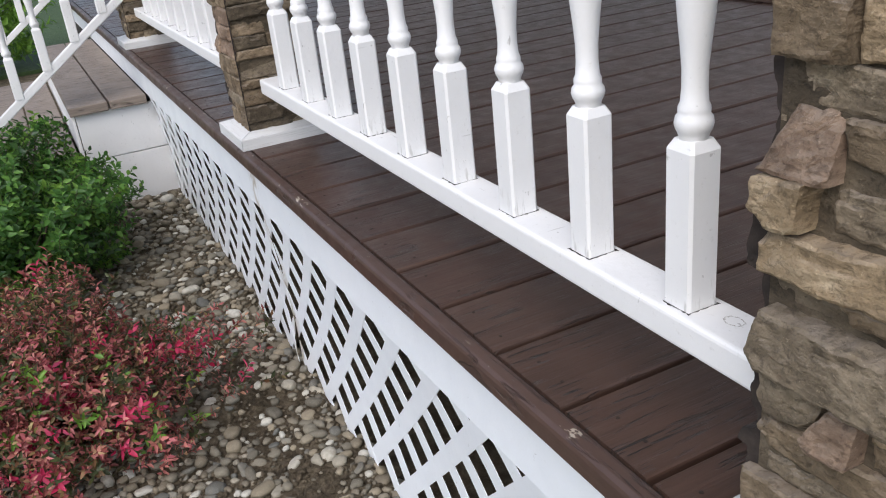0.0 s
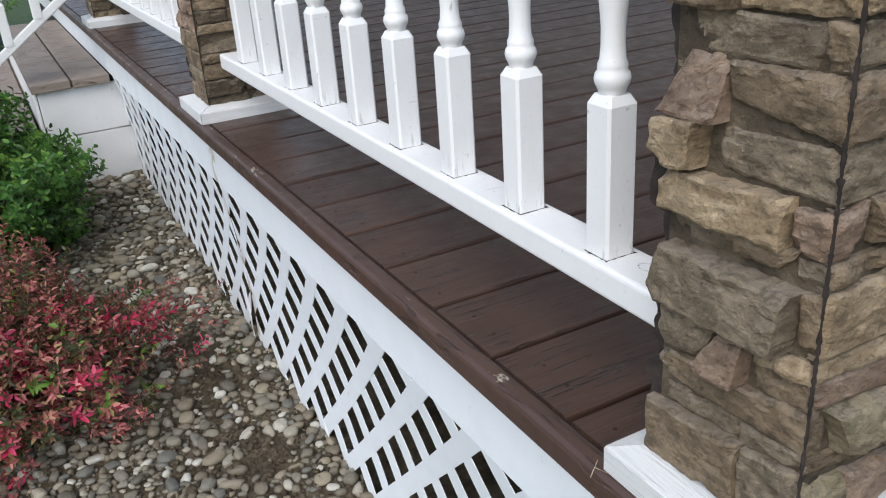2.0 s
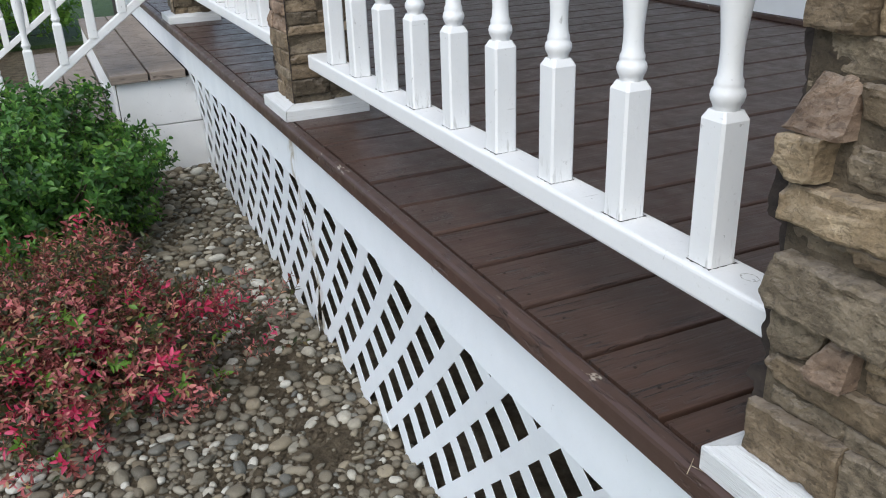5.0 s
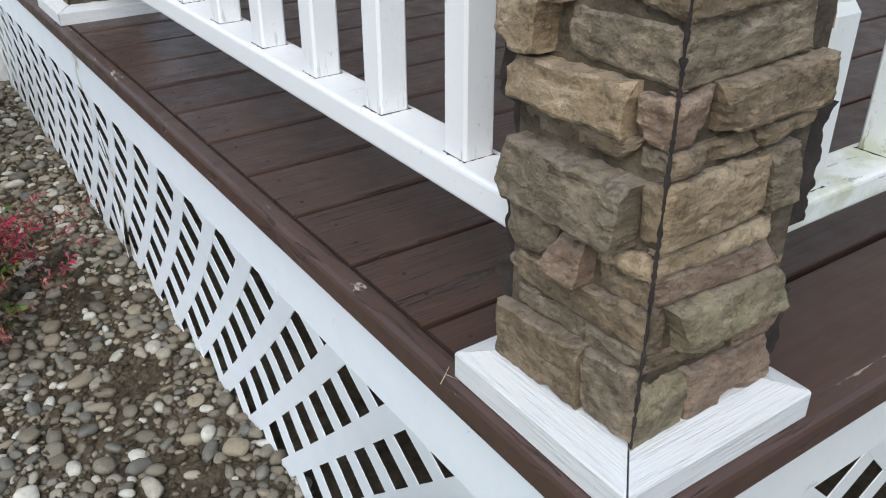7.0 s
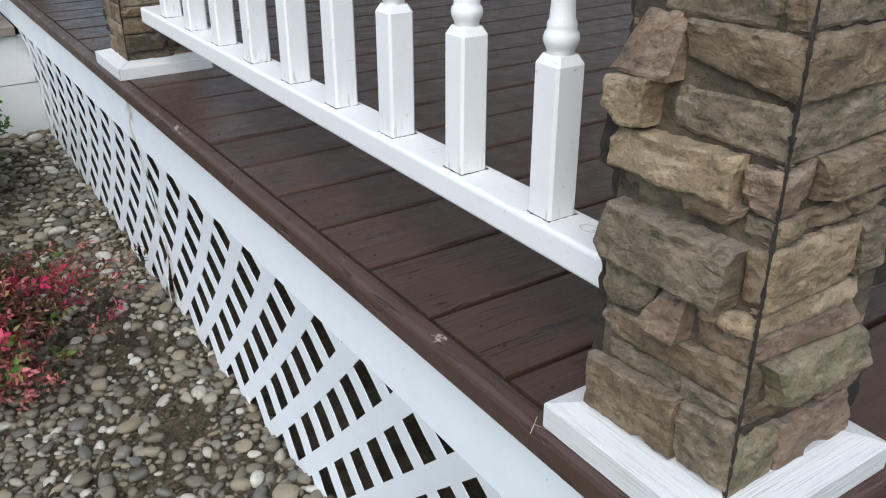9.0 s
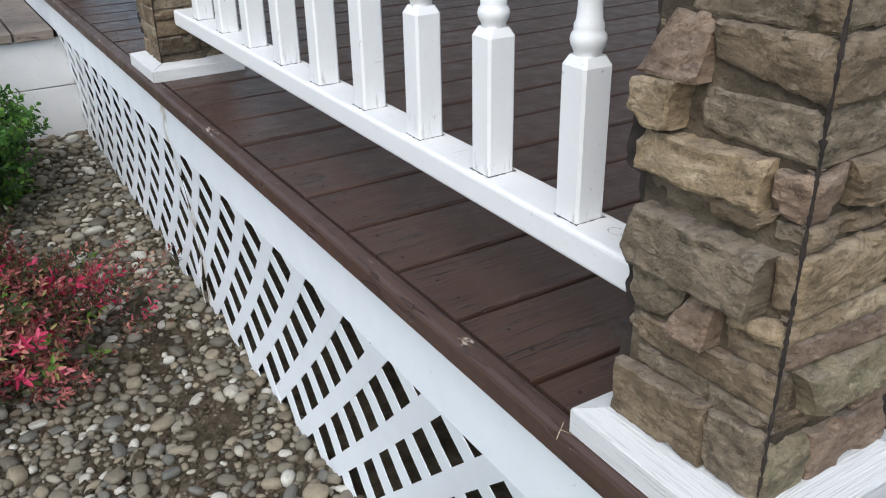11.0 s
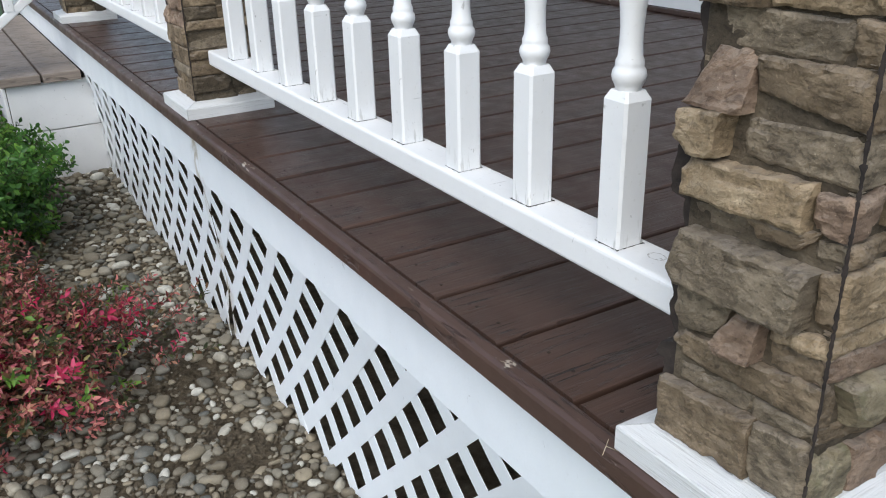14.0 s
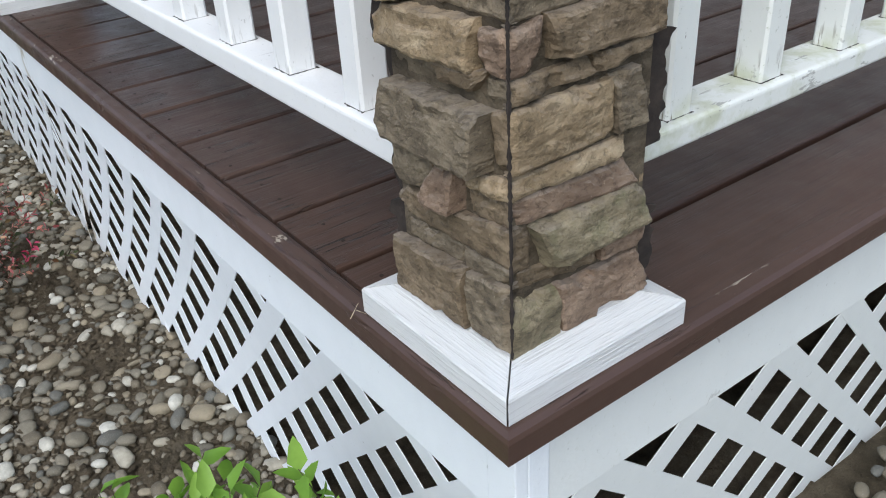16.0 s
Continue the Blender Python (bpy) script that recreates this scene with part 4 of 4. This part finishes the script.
def shrub(name, centre, radii, sprigs, leaves, leaf_len, mats, seed, label, spread=0.045, whorl=False, lumps=0.28, inner=0.35, slim=(0.38, 0.55), flowers=None):
    rng = np.random.default_rng(seed)
    c, r = np.array(centre), np.array(radii)
    base = np.array([c[0], c[1], GROUND])
    data = {k: ([], [], [], [], []) for k in range(len(mats))}
    twigs = []
    shares = np.cumsum([s for _, s, _ in mats])
    for i in range(sprigs):
        v = rng.normal(size=3)
        v /= np.linalg.norm(v)
        if v[2] < -0.55:
            v[2] *= -0.5
        lump = 1 + lumps * noise.noise(Vector((v[0] * 2.1 + seed, v[1] * 2.1, v[2] * 2.1))) + 0.5 * lumps * noise.noise(Vector((v[0] * 5.5, v[1] * 5.5 + seed, v[2] * 5.5)))
        depth = 1 - (rng.random() ** 2) * inner
        tip = c + v * r * lump * depth
        if tip[2] < GROUND + 0.015:
            tip[2] = GROUND + 0.015 + 0.03 * rng.random()
        out = v * np.array([1, 1, 0.6]) + np.array([0, 0, 0.55]) + rng.normal(size=3) * 0.35
        out /= np.linalg.norm(out)
        root = tip - out * spread * (1.0 + 0.8 * rng.random())
        k = int(np.searchsorted(shares, rng.random() * shares[-1]))
        if flowers is not None:      # flowers stand in clumps low on the south side
            clump = v[1] < -0.1 and v[2] < 0.7 and noise.noise(Vector((tip[0] * 9, tip[1] * 9, 3))) > 0.02
            if clump and v[0] > -0.75 and rng.random() < 0.24:
                k = flowers
            elif k == flowers and rng.random() < 0.9:
                k = 0
        twigs.append((root, tip, 0.0011))
        if i % 14 == 0:
            twigs.append((base + rng.normal(size=3) * np.array([0.05, 0.05, 0.0]), root, 0.005))
        P, Dn, U, Ln, W = data[k]
        size = leaf_len * mats[k][2]
        for j in range(leaves):
            t = 1.0 if whorl else (j + 0.5) / leaves
            if whorl and j >= leaves * 0.7:
                t = 0.4 + 0.5 * rng.random()
            ang = j * 2.4 + rng.random()
            s = np.cross(out, [0.3, 0.2, 1.0])
            s /= np.linalg.norm(s) + 1e-9
            w = np.cross(out, s)
            side = s * math.cos(ang) + w * math.sin(ang)
            dn = side + out * rng.uniform(0.25, 1.1) + rng.normal(size=3) * 0.15
            P.append(root + (tip - root) * t)
            Dn.append(dn)
            U.append(out + rng.normal(size=3) * 0.3)
            l = size * rng.uniform(0.65, 1.15)
            Ln.append(l)
            W.append(l * rng.uniform(*slim))
    thing = empty(name, tuple(base), label, "shrub")
    back = Matrix.Translation(-Vector(base))
    put("woody_stem", stem_mesh("woody_stem", twigs, MAT_TWIG), thing, at=back)
    for k, (mat, _, _) in enumerate(mats):
        P, Dn, U, Ln, W = data[k]
        if P:
            put("foliage", leaf_mesh("foliage", P, Dn, U, Ln, W, mat), thing, at=back)
    return thing


shrub("boxwood_bush", (-0.63, 2.93, 0.235), (0.425, 0.50, 0.315), 2900, 11, 0.029, [(MAT_BOX_LEAF, 0.8, 1.0), (MAT_BOX_OLD, 0.25, 1.0), (MAT_LIME_LEAF, 0.07, 0.9)], 3,
      "rounded bright green boxwood bush beside the stairs", 0.06, False, 0.55, 0.55, (0.45, 0.62))
shrub("azalea_bush", (-0.585, 1.91, 0.12), (0.40, 0.43, 0.24), 2800, 10, 0.0205,
      [(MAT_RED_LEAF, 0.60, 1.0), (MAT_DARK_LEAF, 0.30, 1.1), (MAT_LIME_LEAF, 0.045, 1.25), (MAT_FLOWER, 0.05, 1.25)], 8,
      "low azalea bush with red leaves and last pink flowers", 0.05, False, 0.72, 0.65, (0.32, 0.48), 3)
shrub("young_shrub", (-0.26, 0.22, 0.437), (0.23, 0.10, 0.15), 105, 8, 0.034, [(MAT_YOUNG_LEAF, 1.0, 1.0)], 21, "fresh green shrub tips before the lattice", 0.06, False, 0.1, 0.6)
shrub("hedge_shrub", (-1.3, 8.0, 0.5), (1.2, 0.8, 0.7), 1500, 9, 0.07, [(MAT_LIME_LEAF, 0.5, 1.0), (MAT_YOUNG_LEAF, 0.5, 1.0)], 30, "green shrub beyond the walkway", 0.12)

straw = empty("dry_straw", (-0.012, 0.205, D), "thin dry straw caught at the trim's corner", "straw")
put("stalk", stem_mesh("stalk", [((-0.013, -0.004, 0.002), (0.003, 0.006, 0.008), 0.0005), ((-0.002, 0.004, 0.003), (0.002, -0.010, 0.004), 0.00035)], MAT_STRAW), straw)

# ---- gravel ----


def pebble_mesh(name, spots, mat, sub, wild=0.16):
    bm = bmesh.new()
    bmesh.ops.create_icosphere(bm, subdivisions=sub, radius=1)
    bm.verts.ensure_lookup_table()
    ico = np.array([v.co[:] for v in bm.verts])
    tri = np.array([[v.index for v in f.verts] for f in bm.faces])
    bm.free()
    rng = np.random.default_rng(len(spots))
    n, nv = len(spots), len(ico)
    allv = np.zeros((n, nv, 3))
    for k, (x, y, z, r) in enumerate(spots):
        sc = np.array([r * rng.uniform(0.85, 1.35), r * rng.uniform(0.7, 1.0), r * rng.uniform(0.38, 0.72)])
        w = rng.normal(size=(3, 3)) * 1.3
        ph = rng.uniform(0, 6.28, 3)
        bump = 1 + wild * np.sin(ico @ w.T + ph).sum(axis=1) / 1.5
        p = np.sign(ico) * np.abs(ico) ** rng.uniform(0.6, 1.0) * bump[:, None] * sc
        yaw, tilt = rng.uniform(0, 6.28), rng.normal() * 0.3
        cy, sy, ct, st = math.cos(yaw), math.sin(yaw), math.cos(tilt), math.sin(tilt)
        rot = np.array([[cy, -sy, 0], [sy, cy, 0], [0, 0, 1]]) @ np.array([[1, 0, 0], [0, ct, -st], [0, st, ct]])
        allv[k] = p @ rot.T + (x, y, z + sc[2] * 0.45)
    faces = (tri[None] + (np.arange(n) * nv)[:, None, None]).reshape(-1, 3)
    me = bpy.data.meshes.new(name)
    me.vertices.add(n * nv)
    me.vertices.foreach_set("co", allv.reshape(-1))
    me.loops.add(faces.size)
    me.loops.foreach_set("vertex_index", faces.reshape(-1))
    me.polygons.add(len(faces))
    me.polygons.foreach_set("loop_start", np.arange(len(faces)) * 3)
    me.polygons.foreach_set("use_smooth", np.ones(len(faces), dtype=bool))
    me.update(calc_edges=True)
    me.validate()
    me.materials.append(mat)
    return me


def scatter(count, rmin, rmax, region, keep, seed):
    """Spots for pebbles with little overlap."""
    rng = np.random.default_rng(seed)
    cells, out = {}, []
    size = 0.05
    for _ in range(count * 7):
        if len(out) >= count:
            break
        x, y = rng.uniform(region[0], region[1]), rng.uniform(region[2], region[3])
        if rng.random() > keep(x, y):
            continue
        r = rmin + (rmax - rmin) * rng.random() ** 1.8
        cx, cy = int(x // size), int(y // size)
        if any((x - a) ** 2 + (y - b) ** 2 < (0.78 * (r + q)) ** 2 for i in (-1, 0, 1) for j in (-1, 0, 1) for a, b, q in cells.get((cx + i, cy + j), ())):
            continue
        cells.setdefault((cx, cy), []).append((x, y, r))
        out.append((x, y, ground_z(x, y), r))
    return out


def bed(x, y):
    """How thickly pebbles lie: thin on the bare strip by the lattice."""
    bare = math.exp(-((x + 0.10) / 0.16) ** 2) * (1.0 if 0.45 < y < 2.0 else 0.4)
    return max(0.015, 1 - 1.05 * bare * (0.8 + 0.5 * noise.noise((x * 7, y * 7, 2))) - 0.2 * max(0, noise.noise((x * 4, y * 4, 7))))


big = scatter(4900, 0.0085, 0.0225, (-1.1, 0.085, 0.3, 3.42), bed, 5)
small = scatter(9000, 0.004, 0.0095, (-1.05, 0.09, 0.3, 3.4), lambda x, y: 0.08 + 0.92 * bed(x, y), 6)
crumbs = scatter(6500, 0.0025, 0.011, (-0.4, 0.09, 0.3, 3.3), lambda x, y: 1.1 - bed(x, y), 7)
tagged(put("gravel", pebble_mesh("gravel", big, MAT_PEBBLE, 2, 0.24)), "rounded grey and tan river pebbles on the soil", "gravel", kind="stuff")
tagged(put("fine_gravel", pebble_mesh("fine_gravel", small, MAT_GRIT, 1)), "small grey pebbles and grit between larger ones", "gravel", kind="stuff")
tagged(put("soil_crumbs", pebble_mesh("soil_crumbs", crumbs, MAT_SOIL, 1, 0.45)), "crumbs of brown soil along the lattice", "soil", kind="stuff")
front = scatter(500, 0.010, 0.03, (0.3, 1.6, -0.5, 0.03), lambda x, y: 1.0, 9)
tagged(put("gravel", pebble_mesh("gravel", front, MAT_PEBBLE, 2)), "rounded pebbles below the front lattice", "gravel", kind="stuff")

# ---- deck boards ----
deck = empty("floor_deck", (0, 0, D), "dark brown painted deck boards, worn and cracked at their ends", "deck", kind="structure")
PITCH = 0.1435
prof = [(0.0042, -0.026), (0.0042, -0.0045), (0.0050, -0.0020), (0.0074, 0.0), (PITCH - 0.0074, 0.0), (PITCH - 0.0050, -0.0020), (PITCH - 0.0042, -0.0045), (PITCH - 0.0042, -0.026)]
board = prism_bm(prof, 0.0128, WALL_X - 0.003, 0, 0, "x")
bmesh.ops.recalc_face_normals(board, faces=board.faces)
BOARD_ME = bpy.data.meshes.new("board")
board.to_mesh(BOARD_ME)
board.free()
BOARD_ME.materials.append(MAT_DECK)
rnd = random.Random(4)
nail_bm = bmesh.new()
bmesh.ops.create_cone(nail_bm, cap_ends=True, segments=8, radius1=0.0026, radius2=0.0022, depth=0.0012)
NAIL_ME = bpy.data.meshes.new("nail")
nail_bm.to_mesh(NAIL_ME)
nail_bm.free()
NAIL_ME.materials.append(MAT_NAIL)
for i in range(0, 48):
    y = 0.1425 - PITCH + PITCH * i
    b = put("board", BOARD_ME, deck, at=pose(0, y, rnd.gauss(0, 0.0006), rnd.gauss(0, 0.12), 0, 0))
    for q in (0.035, 0.105):
        if i < 16:
            put("nail", NAIL_ME, b, at=pose(0.045 + rnd.gauss(0, 0.006), q + rnd.gauss(0, 0.006), 0.0))
# one added dark sheet makes the gaps between boards look shaded
part("joist_shade", box_bm(0.1, WALL_X - 0.01, 0.1, END_Y, -0.08, -0.03, 0), MAT_UNDER_SHADE, deck, "added dark sheet below the boards that stands for shade in their gaps")
